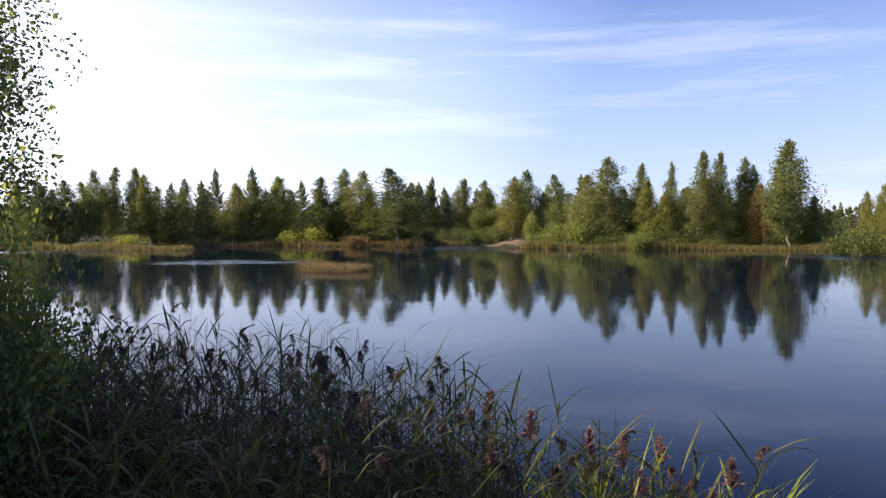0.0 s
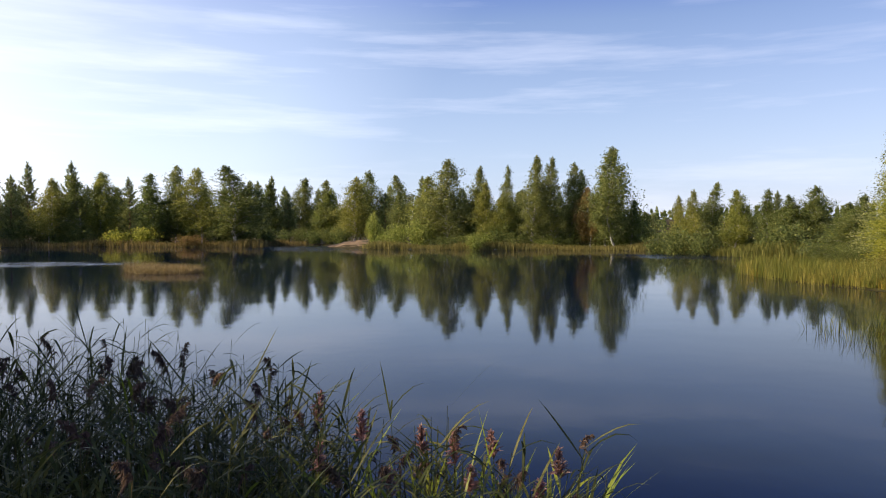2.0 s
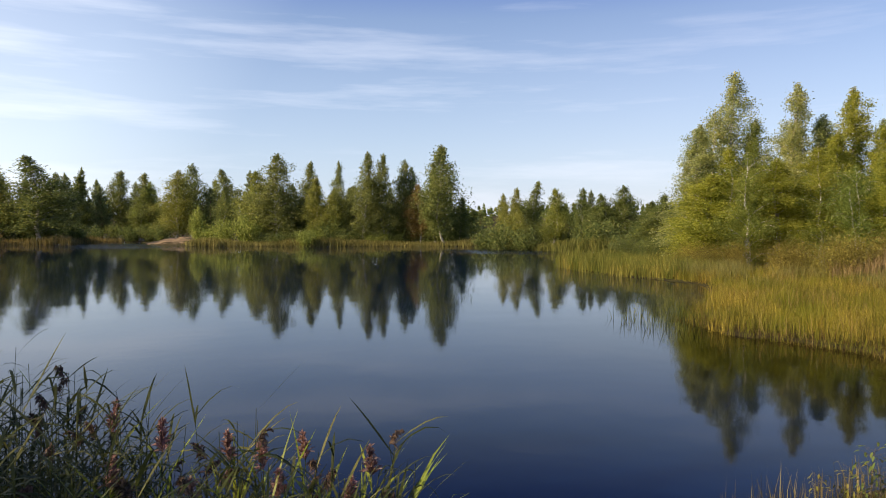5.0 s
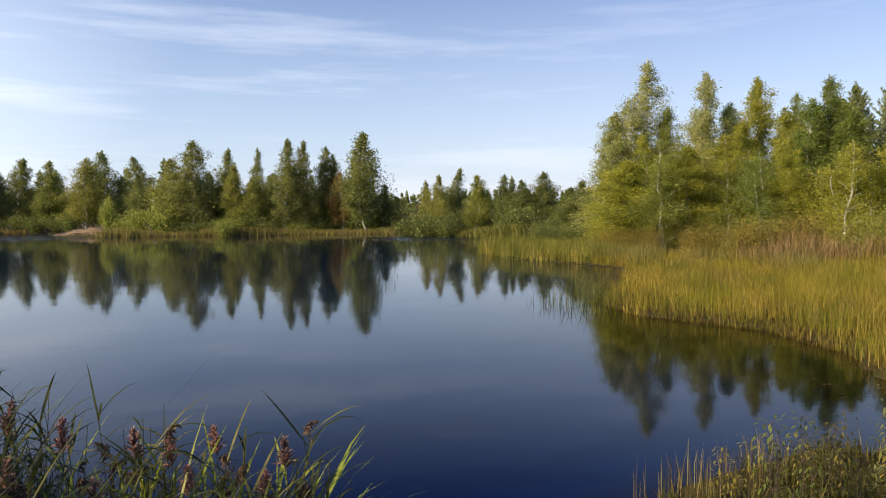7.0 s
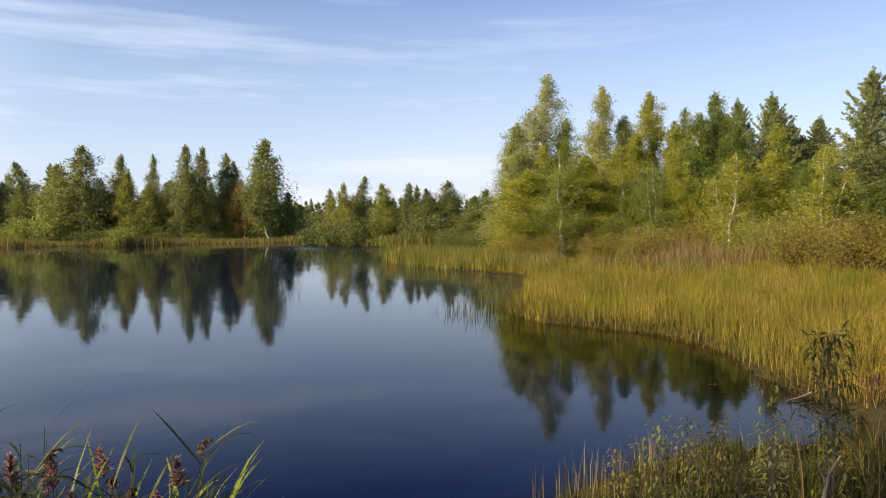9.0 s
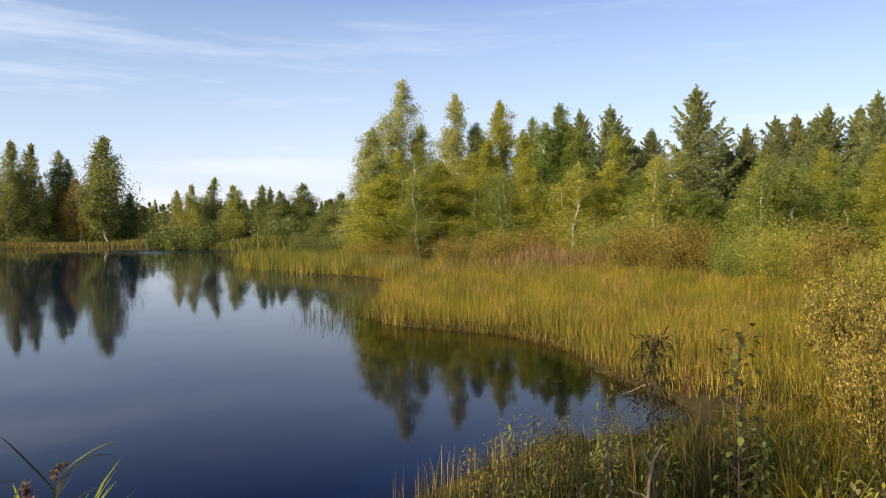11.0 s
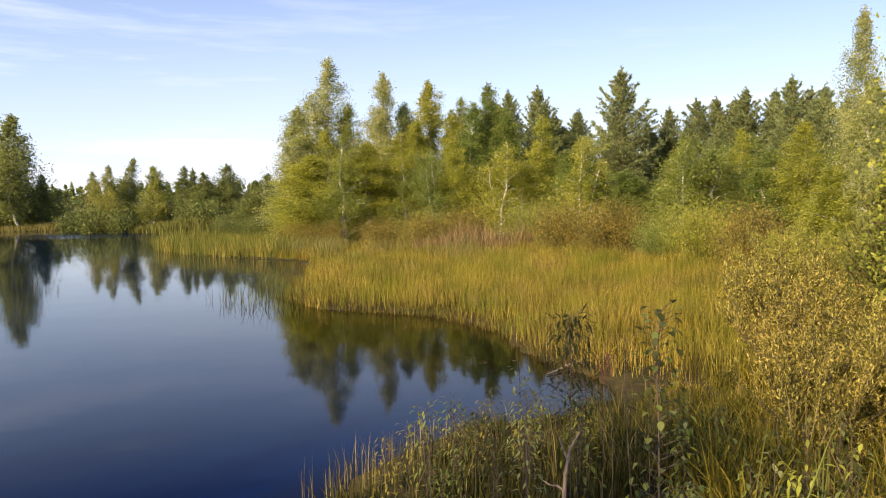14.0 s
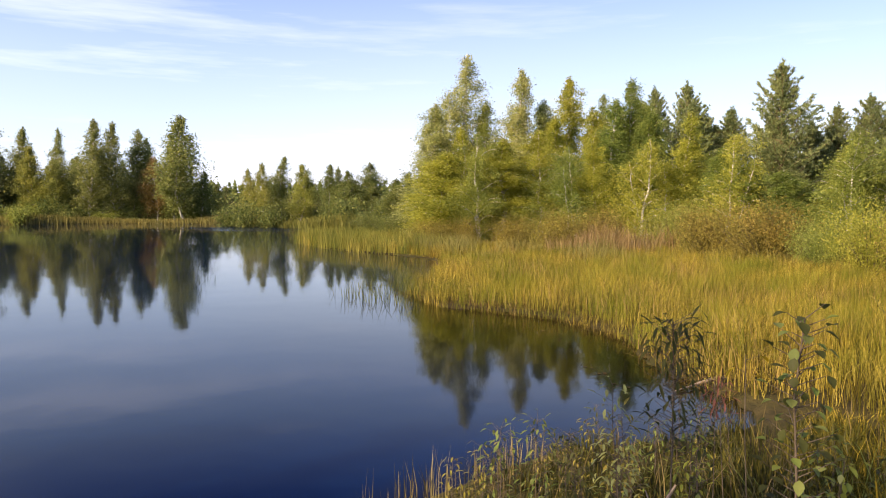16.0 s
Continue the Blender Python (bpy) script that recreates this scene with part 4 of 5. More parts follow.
bed("tall_meadow_grass", "patches of tall green grass in the meadow", [(22, 20), (27, 15), (29, 5), (33, 5), (34, 16), (31, 30), (27, 34), (25.5, 27)], 16000, 1.0, 0.018, FAR_REED, 59, 0.25, 0.4, keep=lambda p, rng: np.array([noise.noise((x * 0.22, y * 0.35, 9.0)) > 0.0 for x, y in p]))
bed("reed_bed", "green reeds along the point of the marsh", [(27.2, 41), (25.2, 35), (24.3, 31), (24.7, 27.5), (28, 27), (32, 34), (36, 42), (44, 48), (34, 45)], 17000, 1.0, 0.022, SPIT_REED, 53)
bed("sparse_reeds", "few thin reeds standing in open water", [(12.2, 14.6), (12.9, 16.6), (15.6, 18.4), (16.4, 17.4), (14.2, 15.2), (13.2, 13.2)], 190, 0.62, 0.014, REEDY, 54, 0.22)
bed("island_sedge", "small low island of yellow sedge in the lake", [(-10, 50), (-8.5, 46.5), (-6.2, 45.8), (-5.0, 48), (-6, 51), (-8.5, 52)], 5000, 0.62, 0.03, FAR_BROWN, 55, 0.4, 0.6)


def strip(name, label, line, depth, count, tall, wide, mat, seed):
    """Reeds along a stretch of shore."""
    rng = np.random.default_rng(seed)
    line = np.asarray(line, float)
    seg = np.linalg.norm(np.diff(line, axis=0), axis=1)
    s = rng.uniform(0, seg.sum(), count)
    cum = np.concatenate([[0], np.cumsum(seg)])
    p = np.column_stack([np.interp(s, cum, line[:, c]) for c in range(2)]) + np.column_stack([rng.normal(0, 0.4, count), rng.uniform(-0.25, 1, count) * depth])
    z = np.maximum(ground_height(p), -0.2)
    wave = 0.75 + 0.25 * np.sin(s * 0.35 + 1.5 * np.sin(s * 0.11))
    heap = Heap()
    blades(heap, rng, np.column_stack([p, z]), tall * wave * rng.uniform(0.6, 1.15, count), wide, 0.12, 0.2)
    return tagged(new(name, heap.mesh(name, mat)), label, "reeds", kind="stuff")


strip("shore_reeds", "pale reeds lining the wooded point", [(12, 111), (25, 104), (40, 98), (47, 91.5), (52, 97)], 3.2, 9000, 1.3, 0.06, FAR_REED, 61)
strip("shore_reeds", "green reeds along the bay", [(47, 80), (46, 75), (46, 66), (52, 58)], 3.0, 4000, 1.7, 0.06, GREEN_REED, 62)
strip("shore_reeds", "golden reeds on the low far spit", [(-70, 120), (-52, 112), (-36, 100)], 6.0, 5000, 1.2, 0.08, FAR_REED, 63)
strip("shore_reeds", "reeds along the far shore", [(-48, 134), (-30, 136), (-20, 131), (-4, 129), (-2, 142), (4, 147)], 4.0, 6000, 1.5, 0.09, FAR_REED, 64)


# ---------------------------------------------------------------- trees and bushes close to the path
def near_kind(name, maker, h, w, bark, wood="trunk"):
    return Kinds([(maker, h, w)], name, wood, bark)


alder = near_kind("alder_tree", lambda: birch(70, 8.6, 3.4, 21000, 0.058, 46, 0.05, 1, 1.1, 0.6, False, 0.42), 8.6, 3.4, TWIG_BARK)
alder.plant(-5.05, 6.9, 8.6, 3.4, LEAF["mixed"], "leafy green alder leaning over the reeds", "alders on the bank", 40)
far_alder = near_kind("alder_tree", lambda: broadleaf(71, 6.2, 3.0, 22000, 0.115, 80, 0.03, 0.4, small=True), 6.2, 3.0, TWIG_BARK)
# unseen alders left of the view, added as shade casters
far_alder.plant(-7.4, 8.6, 6.2, 3.8, LEAF["green"], "leafy alder added out of view to shade the bank", "alders on the bank", 130)
far_alder.plant(-6.4, 4.9, 3.9, 3.4, LEAF["mixed"], "leafy alder added out of view to shade the bank", "alders on the bank", 20)
far_alder.plant(-8.6, 6.7, 6.0, 3.6, LEAF["green"], "leafy alder added out of view to shade the bank", "alders on the bank", 200)
far_alder.plant(-10.5, 8.9, 6.0, 4.6, LEAF["mixed"], "leafy alder added out of view to shade the bank", "alders on the bank", 310)
# three more out of view, sized by how far their shadows reach
for x, y, h in ((-9.5, 5.2, 4.4), (-10.6, 6.6, 6.3), (-12.5, 8.0, 6.6)):
    far_alder.plant(x, y, h, 4.4, LEAF["dark"], "dense dark alder added out of view to shade the reeds", "alders on the bank", x * 77)
# the next three are unseen too: added to dapple and darken bank and reeds
open_alder = near_kind("alder_tree", lambda: broadleaf(73, 6.2, 3.0, 8500, 0.085, 60, 0.08, 0.4, small=True), 6.2, 3.0, TWIG_BARK)
far_alder.plant(-6.6, 0.1, 5.8, 4.0, LEAF["green"], "leafy alder added out of view to shade the bank", "alders on the bank", 70)
open_alder.plant(-6.4, 3.0, 7.2, 4.4, LEAF["mixed"], "leafy alder added out of view to shade the bank", "alders on the bank", 250)
far_alder.plant(-4.6, 4.5, 3.3, 2.6, LEAF["dark"], "dense dark alder added out of view to shade the reeds", "alders on the bank", 95)
alder_bush = near_kind("alder_bush", lambda: bush(72, 2.0, 2.3, 16000, 0.058, 0.66, 44), 2.0, 2.3, TWIG_BARK, "stem")
# the dark leaf colour of these bushes stands in for deep shade
alder_bush.plant(-3.15, 4.05, 1.9, 1.2, LEAF["dark"], "alder bush beside the reeds, leaves toned dark for shade", "alders on the bank", 200, "shrub")
alder_bush.plant(-3.85, 5.7, 1.7, 1.9, LEAF["dark"], "dense alder bush beside the reeds, leaves toned dark for shade", "alders on the bank", 10, "shrub")
alder_bush.plant(-3.6, 4.7, 2.0, 1.6, LEAF["dark"], "dense alder bush beside the reeds, leaves toned dark for shade", "alders on the bank", 60, "shrub")
alder_bush.plant(-3.7, 4.5, 1.9, 2.4, LEAF["dark"], "dense alder bush beside the reeds, leaves toned dark for shade", "alders on the bank", 100, "shrub")

willow = near_kind("willow_bush", lambda: twiggy_bush(74, 1.5, 2.2, 46, 0.046, 0.30), 1.5, 2.2, TWIG_BARK, "stem")
for x, y, top, w, turn, mat, label in (
        (7.05, 1.02, 1.66, 1.45, 0, WILLOW, "broad yellow-olive willow bush in the sedge"), (7.9, 0.35, 1.75, 1.9, 130, WILLOW, "yellow-olive willow bush beside a leafy tree"),
        (9.1, 1.35, 1.76, 1.9, 250, WILLOW, "rounded yellow-olive willow bush in the sedge"), (11.0, 1.9, 1.92, 2.1, 60, WILLOW, "yellow-olive willow bush at the meadow's edge"),
        (9.9, 0.8, 1.86, 2.2, 190, WILLOW, "yellow-olive willow bush under a young aspen"), (13.6, 2.5, 2.05, 2.4, 310, WILLOW, "low willow bush at the meadow's edge"),
        (19.2, 3.0, 2.2, 3.2, 20, LEAF["gold"], "yellow-green willow bush at the meadow's edge"), (8.4, -0.8, 1.6, 2.4, 100, WILLOW, "yellow-olive willow bush beside a leafy tree")):
    willow.plant(x, y, top - on_ground(x, y), w, mat, label, "willows by the path", turn, "shrub")
aspen = near_kind("aspen_tree", lambda: broadleaf(76, 5.2, 2.1, 6500, 0.066, 50, 0.24, 0.7, loose=0.6), 5.2, 2.1, TWIG_BARK)
aspen.plant(9.1, 0.20, 4.6, 2.0, LEAF["gold"], "young aspen with large yellow-green leaves", "trees by the path", 0)
near_pine = near_kind("pine_tree", lambda: pine(78, 3.6, 1.9, 2200, 0.15), 3.6, 1.9, PINE_BARK)
near_pine.plant(10.9, 0.75, 2.7, 1.4, NEAR_NEEDLE, "small dense young pine beside the willow", "trees by the path", 0)
near_pine.plant(11.6, -0.9, 3.2, 2.0, NEAR_NEEDLE, "small dense young pine beside the willow", "trees by the path", 70)

# same bush in gold leaves: sunlight put into the leaf colour
alder_bush.plant(-3.4, 5.2, 2.4, 1.15, LEAF["gold"], "alder bush beside the reeds, leaves coloured yellow for sunlight", "alders on the bank", 150, "shrub")

# ---------------------------------------------------------------- reeds before the camera
def arc_blade(root, out, length, width, rise, fall, rng, steps=5):
    """One long reed leaf: rises from the stem, arches and hangs. Verts and faces."""
    g = np.linspace(0, 1, steps)[:, None]
    path = root + out * length * g * (1 - 0.18 * g) + np.array([0, 0, 1]) * length * (rise * g - fall * g ** 2)
    side = unit(np.cross(out, [0, 0, 1.0]) + np.array([0, 0, rng.uniform(-0.5, 0.5)]))
    w = width * np.array([0.45, 1.0, 0.9, 0.55, 0.02])[:steps, None]
    v = np.concatenate([path - side * w / 2, path + side * w / 2 + np.array([0, 0, 0.12]) * w])
    i = np.arange(steps - 1)
    return v, np.stack([i, i + 1, i + 1 + steps, i + steps], 1)


def plume_strands(heap, rng, root, lean, length, count, thick=0.0035, nod=1.0):
    """The panicle of a reed: its axis nods to one side, and drooping strands hang from it."""
    for i in range(count):
        g = rng.uniform(0, 1)
        at = root + lean * nod * 0.62 * length * g ** 1.6 + np.array([0, 0, length * (g - 0.42 * nod * g ** 2)])
        out = unit(lean * 0.7 * nod + rng.normal(0, 0.45, 3) + np.array([0, 0, 0.75 - 0.55 * nod]))
        L = length * (0.46 - 0.26 * g) * rng.uniform(0.7, 1.2)
        side = unit(np.cross(out, rng.normal(size=3))) * thick
        tip = at + out * L - np.array([0, 0, 0.38 * L * nod])
        mid = at + out * L * 0.55 + np.array([0, 0, 0.05 * L])
        heap.put([at - side * 0.5, at + side * 0.5, mid + side * 1.6, mid - side * 1.6], [(0, 1, 2, 3)])
        heap.put([mid - side * 1.6, mid + side * 1.6, tip], [(0, 1, 2)])


def reed_shape(seed, tall, leafs, plume, blade_mat, plume_mat=None):
    """A reed as an Empty with stem, leaves and panicle."""
    rng = np.random.default_rng(seed)
    thing = new("reed")
    lean = np.array([rng.normal(0, 0.06), rng.normal(0, 0.06), 0])
    g = np.linspace(0, 1, 6)[:, None]
    path = np.array([0, 0, 1.0]) * tall * g + lean * tall * g ** 2
    stem = Heap()
    tube(stem, path, np.linspace(0.0045, 0.002, 6), 5)
    part("stem", stem.mesh("stem", STRAW if seed % 2 else blade_mat, True), thing)
    for i in range(leafs):
        q = 0.25 + 0.68 * (i + rng.uniform(0, 0.6)) / leafs
        root = np.array([np.interp(q, g[:, 0], path[:, c]) for c in range(3)])
        turn = (i % 3 == 0) * np.pi + rng.normal(0, 0.8)
        heap = Heap()
        v, f = arc_blade(root, np.array([math.cos(turn), math.sin(turn), 0]), rng.uniform(0.26, 0.46), rng.uniform(0.013, 0.022), rng.uniform(0.55, 1.3), rng.uniform(0.3, 1.0), rng)
        heap.put(v, f)
        part("leaf", heap.mesh("leaf", blade_mat), thing)
    if plume:
        heap = Heap()
        plume_strands(heap, rng, path[-1] - np.array([0, 0, 0.02]), unit(np.array([1.0, 0, 0]) + rng.normal(0, 0.6, 3) * np.array([1, 1, 0])), plume, 120 if plume_mat else 90, 0.0038 if plume_mat else 0.0032, 0.12 if plume_mat else 1.0)
        part("panicle", heap.mesh("panicle", plume_mat or PLUME), thing, "dusky pink-brown panicle")
    return thing


REED_FIELD = np.array([(-5, 9.0), (-3, 8.2), (-1.6, 7.9), (-0.4, 6.9), (0.3, 5.9), (0.9, 5.1), (1.5, 4.5), (1.75, 3.9), (1.2, 3.35), (0, 3.3), (-2, 3.6), (-4, 5.2), (-5.5, 7)])


def reed_top(x, y):
    """Height of the reeds' tops over the water, lower towards the open water at the path's side."""
    return 1.18 + 0.13 * min(max(1.3 - x, 0), 2.6)


pinks = [reed_shape(70 + i, 1.0, 9, 0.18, FRESH, PINK_PLUME) for i in range(3)]
protos = [reed_shape(80 + i, 1.0, 6 + i % 3, 0.14 if i % 2 else 0, (REEDY, FRESH if i == 3 else REEDY)[i % 2]) for i in range(8)]
rng = np.random.default_rng(81)
PINKS = [(1.62, 4.25, 1.20), (0.94, 4.45, 1.30), (0.92, 4.65, 1.28), (1.25, 4.47, 1.24), (0.12, 5.13, 1.42), (0.36, 4.82, 1.35), (1.02, 4.22, 1.17), (1.42, 4.05, 1.06), (0.70, 4.30, 1.18), (0.05, 4.55, 1.24)]
spots = [row[:2] for row in PINKS] + list(scatter(rng, REED_FIELD, 190))
for i, (x, y) in enumerate(spots):
    proto = pinks[i % 3] if i < 10 else protos[i % 8]
    foot = max(on_ground(x, y), -0.3)
    size = (PINKS[i][2] - foot) / 1.18 if i < 10 else (reed_top(x, y) * rng.uniform(0.84, 1.08) - foot) / 1.1
    m = pose(x, y, foot, rng.normal(0, 3), rng.normal(0, 3), rng.uniform(0, 360)) @ Matrix.Diagonal((1.05, 1.05, size, 1))
    if i < 3 or 16 <= i < 24:
        proto.matrix_world = m
        reed = proto
    else:
        reed = copy_thing(proto, m @ Matrix.Diagonal((*(1 / s for s in proto.scale), 1)))
    plume = any(c.name.startswith("panicle") for c in reed.children)
    tagged(reed, "tall reed with a dusky pink plume at the water's edge" if plume else "tall leafy green reed at the water's edge", "reed", "reeds on the near bank")

# the thick of the reeds behind and between them
rng = np.random.default_rng(82)
stalk, leaf, head = Heap(), Heap(), Heap()
for x, y in scatter(rng, REED_FIELD, 1150):
    foot = max(on_ground(x, y), -0.3)
    top = reed_top(x, y) * (0.58 + 0.56 * rng.uniform(0, 1) ** 1.5)
    lean = rng.normal(0, 0.07, 3) * np.array([1, 1, 0])
    g = np.linspace(0, 1, 4)[:, None]
    path = np.array([x, y, foot]) + np.array([0, 0, 1.0]) * (top - foot) * g + lean * g ** 2
    tube(stalk, path, np.linspace(0.004, 0.002, 4), 3)
    for i in range(9):
        q = rng.uniform(0.3, 0.98)
        root = np.array([np.interp(q, g[:, 0], path[:, c]) for c in range(3)])
        turn = (i % 3 == 0) * np.pi + rng.normal(0, 0.9)
        v, f = arc_blade(root, np.array([math.cos(turn), math.sin(turn), 0]), rng.uniform(0.22, 0.44), rng.uniform(0.011, 0.020), rng.uniform(0.5, 1.4), rng.uniform(0.25, 1.0), rng)
        leaf.put(v, f)
    if rng.uniform() < 0.07:
        plume_strands(head, rng, path[-1], unit(np.array([1.0, 0, 0]) + rng.normal(0, 0.6, 3) * np.array([1, 1, 0])), rng.uniform(0.10, 0.15), 60, 0.0032)
thicket = tagged(new("reed_thicket", stalk.mesh("reed_thicket", REEDY)), "thick stand of green reeds on the near bank", "reeds", kind="stuff")
part("leaf_mass", leaf.mesh("leaf_mass", REEDY), thicket)
part("panicle_mass", head.mesh("panicle_mass", PLUME), thicket, "dusky brown panicles")
bed("bank_grass", "rank grass under the reeds on the bank", REED_FIELD, 6000, 0.5, 0.011, TURF, 83, 0.3, 0.5)

# ---------------------------------------------------------------- the bank beside the path
def clumpy(p, rng):
    """Grass in clumps, with gaps down to the dark ground."""
    n = np.array([noise.noise((x * 1.9, y * 1.9, 4.0)) + 0.6 * noise.noise((x * 5.0, y * 5.0, 8.0)) for x, y in p])
    return n + rng.normal(0, 0.10, len(p)) > 0.02


bed("bank_grass", "rank yellow-green grass on the lake bank", [(3.9, 1.9), (5.6, 1.9), (7.4, 2.5), (9.4, 3.2), (12, 2), (12, -1.6), (6, -2.4), (3.0, -2.0), (3.3, -1), (3.3, 1.2), (3.2, 2.4)], 28000, 0.66, 0.0105, TURF, 84, 0.35, 0.55, rising=True, keep=clumpy)
bed("bank_grass", "short trodden grass round the path", [(-3, 3.2), (1, 3.0), (3.0, 2.4), (3.2, -1), (2.9, -3), (-4, -3)], 16000, 0.22, 0.008, TURF, 85, 0.5, 0.6)
bed("dry_reeds", "thin straw-coloured reeds standing in shallow water", [(4.35, 4.45), (4.35, 3.9), (5.6, 3.9), (7.0, 4.5), (6.4, 4.9), (5.4, 4.75)], 190, 0.46, 0.0070, STRAW, 86, 0.07, 0.12)
bed("dry_reeds", "tall dry stalks among the bank grass", [(4.0, 3.6), (7.5, 4.4), (10, 3), (8, -2), (4, -3), (3.6, 1)], 420, 0.9, 0.008, STRAW, 87, 0.16, 0.15, rising=True)
bed("bank_rushes", "dark green rushes at the shallow bay", [(3.6, 2.2), (4.2, 3.6), (4.5, 4.2), (6.2, 4.5), (7.4, 4.4), (8.4, 3.8), (9.6, 3.6), (9.9, 2.9), (8.2, 2.4), (6, 1.9)], 9000, 0.60, 0.011, RUSH, 88, 0.16, 0.3, rising=True, keep=clumpy)


def shoot(x, y, top, leafs, leaf_len, slim, mat, label, name="willow_shoot", seed=0, spread=0.16, stem_mat=None, category="plant", low=0.35, thick=0.006):
    """An upright leafy shoot: a stem and each leaf."""
    rng = np.random.default_rng(seed)
    foot = on_ground(x, y) - 0.02
    thing = tagged(new(name), label, category)
    thing.location = (x, y, foot)
    tall = top - foot
    g = np.linspace(0, 1, 7)[:, None]
    path = np.array([0, 0, 1.0]) * tall * g + np.cumsum(rng.normal(0, 0.012, (7, 3)), 0) * g
    stem = Heap()
    tube(stem, path, np.linspace(thick, thick * 0.3, 7), 5)
    for i in range(leafs):
        q = low + (1 - low) * ((i + 0.5) / leafs) ** 0.7
        root = np.array([np.interp(q, g[:, 0], path[:, c]) for c in range(3)])
        turn = i * 2.4 + rng.normal(0, 0.3)
        reach = spread * rng.uniform(0.25, 1.0) * (1.15 - 0.6 * q)
        out = np.array([math.cos(turn), math.sin(turn), 0])
        tip = root + out * reach + np.array([0, 0, 0.5 * reach])
        tube(stem, [root, tip], [thick * 0.3, thick * 0.15], 3)
        axis = unit(out + np.array([0, 0, rng.uniform(-1.3, 0.5)]) + rng.normal(0, 0.45, 3))
        side = unit(np.cross(axis, [0, 0, 1.0]))
        up = np.cross(side, axis)
        L, W = leaf_len * rng.uniform(0.75, 1.2), leaf_len * slim
        s = np.linspace(0, 1, 5)
        half = W * 0.5 * np.array([0.02, 0.75, 1.0, 0.65, 0.0])
        rib = tip + axis * (s * L)[:, None] - up * (0.22 * L * s ** 2)[:, None]
        v = np.concatenate([rib, rib - side * half[:, None] + up * half[:, None] * 0.35, rib + side * half[:, None] + up * half[:, None] * 0.35])
        k = np.arange(4)
        one = Heap()
        one.put(v, np.concatenate([np.stack([k, k + 1, k + 6, k + 5], 1), np.stack([k, k + 10, k + 11, k + 1], 1)]))
        odd = mat if isinstance(mat, bpy.types.Material) else mat[rng.integers(0, len(mat))]
        part("leaf", one.mesh("leaf", odd), thing)
    part("stem", stem.mesh("stem", stem_mat or TWIG_BARK, True), thing)
    return thing


shoot(3.92, 1.30, 1.94, 90, 0.046, 0.80, [LEAF["deep"], LEAF["green"], LEAF["deep"], LEAF["dark"]], "slender young aspen sapling with large green leaves", "aspen_sapling", 90, 0.18, None, "sapling", 0.30, 0.008)
shoot(3.78, 1.37, 1.86, 3, 0.048, 0.80, YELLOW, "thin stem with a few bright yellow leaves", "yellow_leaf_shoot", 91, 0.10, None, "plant", 0.9, 0.004)
shoot(4.20, 1.90, 1.90, 150, 0.075, 0.2, LEAF["deep"], "dark narrow-leaved willow shoot with a bushy top", "willow_shoot", 92, 0.20, None, "plant", 0.62)
for i, (x, y, top, mat) in enumerate([(4.7, 3.3, 1.02, LEAF["green"]), (4.95, 3.25, 1.0, LEAF["dark"]), (4.5, 3.1, 0.98, LEAF["deep"]), (5.2, 3.2, 0.98, LEAF["deep"]), (4.60, 2.42, 1.42, LEAF["pale"]), (4.72, 2.46, 1.28, WILLOW), (4.50, 2.36, 1.24, LEAF["pale"]),
                                    (4.9, 2.2, 1.2, LEAF["gold"]), (5.4, 2.4, 1.15, LEAF["deep"]), (4.4, 2.5, 1.05, LEAF["deep"]), (3.9, 1.2, 1.12, LEAF["green"]), (4.3, 0.7, 1.2, LEAF["gold"])]):
    shoot(x, y, top, 64, 0.052, 0.34, mat, "leafy willow shoot on the bank", "willow_shoot", 100 + i, 0.17, None, "plant", 0.25, 0.005)
for i, (x, y, top) in enumerate([(3.7, 0.95, 1.05), (3.9, 0.75, 0.98), (4.1, 1.2, 1.16), (3.55, 0.6, 0.98), (4.6, 0.9, 1.10), (4.2, 0.2, 1.05), (3.6, 1.5, 1.02), (5.2, 1.6, 1.1), (3.9, -0.3, 1.15), (4.9, 0.1, 1.15)]):
    shoot(x, y, top, 30, 0.062, 0.46, [LEAF["green"], LEAF["gold"], LEAF["pale"]], "leafy bank herb with broad yellow-green leaves", "broadleaf_herb", 120 + i, 0.10, None, "plant", 0.2, 0.005)
for i, (x, y, top) in enumerate([(3.82, 1.49, 1.78), (3.90, 1.56, 1.74)]):
    shoot(x, y, top, 26, 0.040, 0.16, REDDISH, "red-tinted willowherb going to seed", "willowherb", 140 + i, 0.10, TWIG_BARK, "plant", 0.88, 0.003)

rng = np.random.default_rng(150)
for i, (x, y) in enumerate(scatter(rng, np.array([(4.3, 3.7), (6.6, 4.1), (8.4, 3.9), (7.6, 2.9), (5.4, 2.2), (4.0, 2.4)]), 26)):
    rise = on_ground(x, y)
    shoot(x, y, rise + rng.uniform(0.42, 0.68), 42, 0.048, 0.30, (LEAF["deep"], WILLOW, LEAF["green"])[i % 3], "leafy willow shoot at the water's edge", "willow_shoot", 160 + i, 0.13, None, "plant", 0.2, 0.004)
for i, (x, y) in enumerate(scatter(rng, np.array([(3.5, 1.9), (4.6, 2.3), (6.4, 2.2), (6.2, 0.0), (5.2, -1.6), (3.6, -0.9), (3.4, 0.6)]), 44)):
    rise = on_ground(x, y)
    shoot(x, y, rise + rng.uniform(0.4, 0.72), 26, 0.058, 0.44, [LEAF["deep"], LEAF["dark"], LEAF["gold"], LEAF["deep"]], "broad-leaved green herb on the bank", "broadleaf_herb", 260 + i, 0.11, None, "plant", 0.15, 0.004)


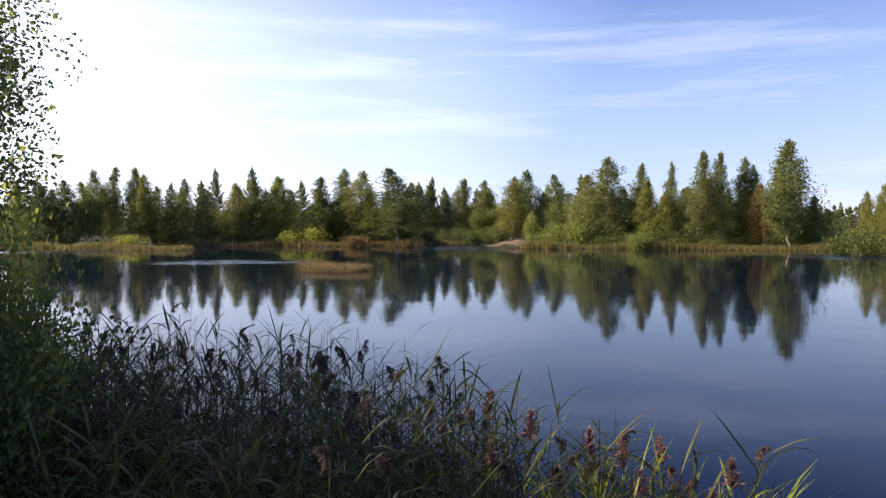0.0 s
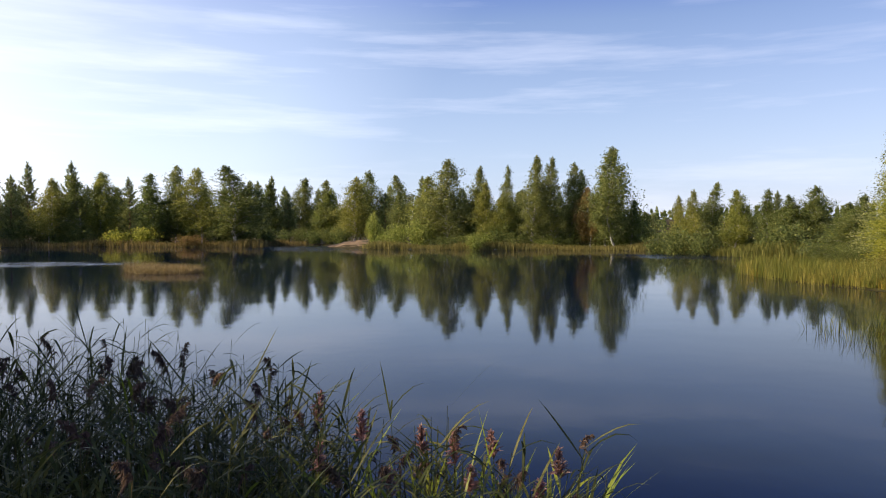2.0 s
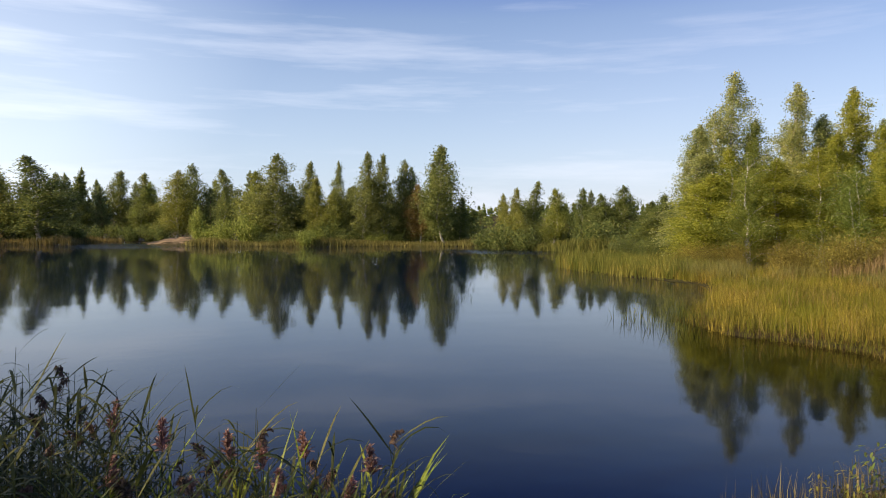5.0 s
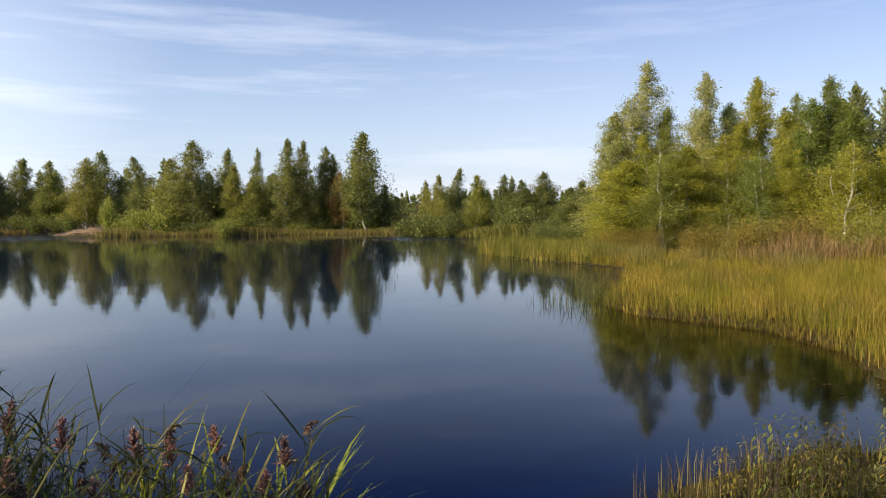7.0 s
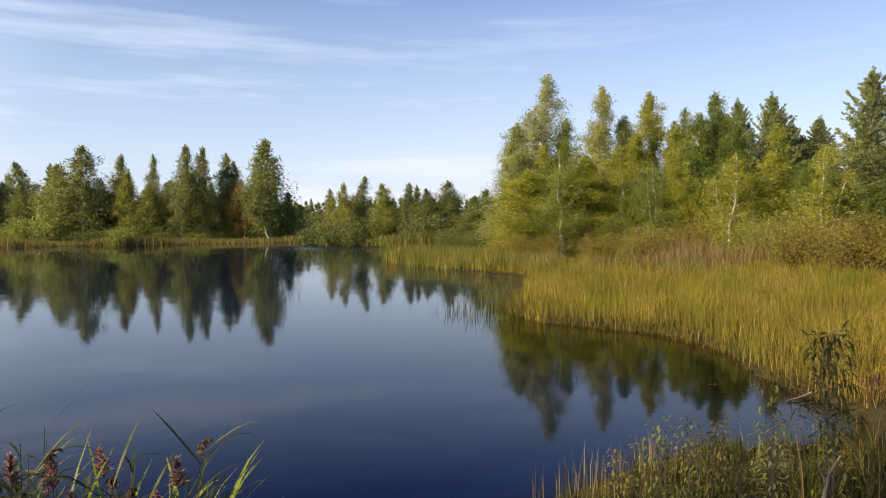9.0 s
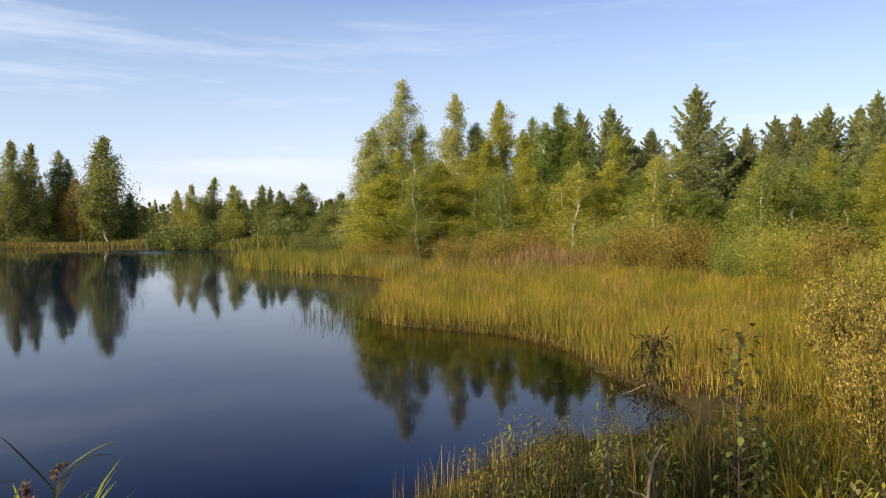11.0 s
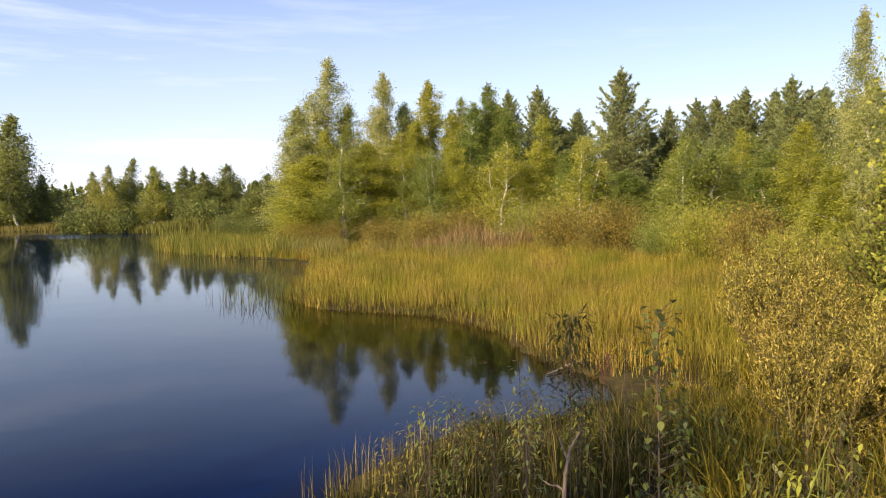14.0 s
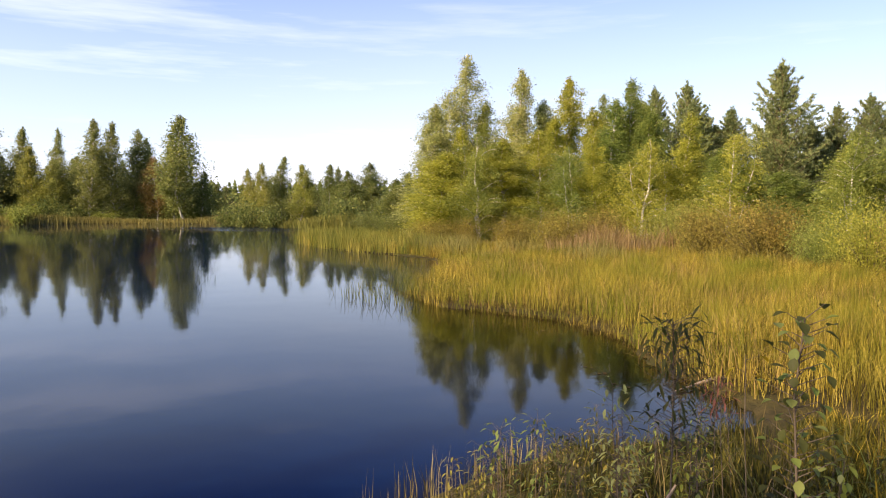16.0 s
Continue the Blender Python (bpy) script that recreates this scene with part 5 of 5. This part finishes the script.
def grass_tuft(x, y, tall, count, mat, seed, wide=1.0, steep=(1.3, 2.6)):
    """A tuft of long arching grass leaves."""
    rng = np.random.default_rng(seed)
    thing = tagged(new("grass_tuft"), "tuft of long arching green grass leaves", "grass", "grass tufts on the bank")
    thing.location = (x, y, on_ground(x, y))
    for i in range(count):
        turn = rng.uniform(0, 2 * np.pi)
        heap = Heap()
        v, f = arc_blade(np.array([0, 0, 0.02 * tall]) + rng.normal(0, 0.02, 3) * np.array([1, 1, 0]), np.array([math.cos(turn), math.sin(turn), 0]), tall * rng.uniform(0.4, 0.7), rng.uniform(0.010, 0.017) * wide, rng.uniform(*steep), rng.uniform(0.6, 1.3), rng)
        heap.put(v, f)
        part("blade", heap.mesh("blade", mat), thing)


rng = np.random.default_rng(300)
for i, (x, y) in enumerate(scatter(rng, np.array([(3.6, 2.2), (4.8, 2.8), (6.6, 2.6), (6.6, 0.2), (5.4, -1.8), (3.7, -0.8)]), 52)):
    grass_tuft(x, y, rng.uniform(0.55, 0.95), 14, (LEAF["green"], TURF, STRAW, TURF)[i % 4], 310 + i, 0.6)
for i, (x, y) in enumerate([(1.5, 4.3), (1.2, 3.9), (0.7, 4.1), (0.3, 4.3), (1.65, 4.1), (0.0, 4.5), (0.85, 4.3), (1.35, 4.25), (0.5, 3.9), (1.0, 4.05), (0.2, 4.05), (0.65, 3.75), (1.15, 4.3), (0.9, 3.8)]):
    grass_tuft(x, y, rng.uniform(1.35, 1.65), 22, FRESH, 390 + i, 1.6, (1.3, 2.1))


def dead_branch(x, y):
    """A bare forked stick standing out of the bank."""
    thing = tagged(new("dead_branch"), "bare crooked brown dead stick standing in the bank", "branch")
    foot = on_ground(x, y) - 0.05
    thing.location = (x, y, foot)
    h = 1.38 - foot
    main, fork, spur = Heap(), Heap(), Heap()
    tube(main, [(0.02, -0.03, 0), (0.0, -0.01, h * 0.3), (0.022, -0.018, h * 0.5), (-0.006, 0.008, h * 0.66), (0.004, 0.004, h * 0.8), (0.012, -0.02, h * 0.92), (0.035, -0.06, h)],
         [0.015, 0.014, 0.012, 0.012, 0.010, 0.008, 0.004], 7)
    tube(fork, [(-0.004, 0.006, h * 0.72), (-0.03, 0.03, h * 0.75), (-0.05, 0.06, h * 0.752), (-0.07, 0.09, h * 0.775)], [0.007, 0.006, 0.005, 0.003], 6)
    tube(spur, [(0.008, -0.01, h * 0.86), (0.0, 0.02, h * 0.93), (-0.012, 0.03, h * 0.97)], [0.006, 0.004, 0.002], 5)
    part("stick", main.mesh("stick", DEAD_WOOD, True), thing)
    part("fork", fork.mesh("fork", DEAD_WOOD, True), thing)
    part("spur", spur.mesh("spur", DEAD_WOOD, True), thing)


dead_branch(3.70, 1.69)


def fallen_stick(points, radii, label):
    heap = Heap()
    tube(heap, points, radii, 6)
    stick = tagged(new("fallen_branch", heap.mesh("fallen_branch", DEAD_WOOD, True)), label, "branch")
    return stick


fallen_stick([(10.0, 5.05, 0.02), (10.25, 5.0, 0.035), (10.5, 4.98, 0.05), (10.75, 4.88, 0.09), (10.95, 4.84, 0.08)], [0.006, 0.012, 0.022, 0.03, 0.022], "grey-brown broken branch lying in the shallow bay")

# floating weed in the open lake
rng = np.random.default_rng(400)
heap = Heap()
for (ax, ay), (bx, by), n in (((8.9, 26.9), (11.6, 25.4), 60), ((4.9, 27.4), (6.2, 27.2), 20), ((-4.0, 47.5), (-2.6, 47.0), 20), ((12.6, 9.2), (9.8, 5.6), 26)):
    s = rng.uniform(0, 1, n)[:, None]
    p = np.array([ax, ay]) * (1 - s) + np.array([bx, by]) * s + rng.normal(0, 0.12, (n, 2))
    p = np.column_stack([p, np.full(n, 0.006)])
    turn = rng.uniform(0, 2 * np.pi, n)
    L = rng.uniform(0.02, 0.06, n)[:, None]
    a = np.column_stack([np.cos(turn), np.sin(turn), np.full(n, 0.03)])
    q = np.column_stack([-np.sin(turn), np.cos(turn), np.zeros(n)])
    v = np.stack([p - a * L, p + q * L * 0.45, p + a * L, p - q * L * 0.45], 1).reshape(-1, 3)
    v[:, 2] = np.maximum(v[:, 2], 0.004)
    heap.put(v, np.arange(4 * n).reshape(-1, 4))
tagged(new("floating_weed", heap.mesh("floating_weed", LITTER)), "scattered brown leaves floating on the water", "leaves", kind="stuff")
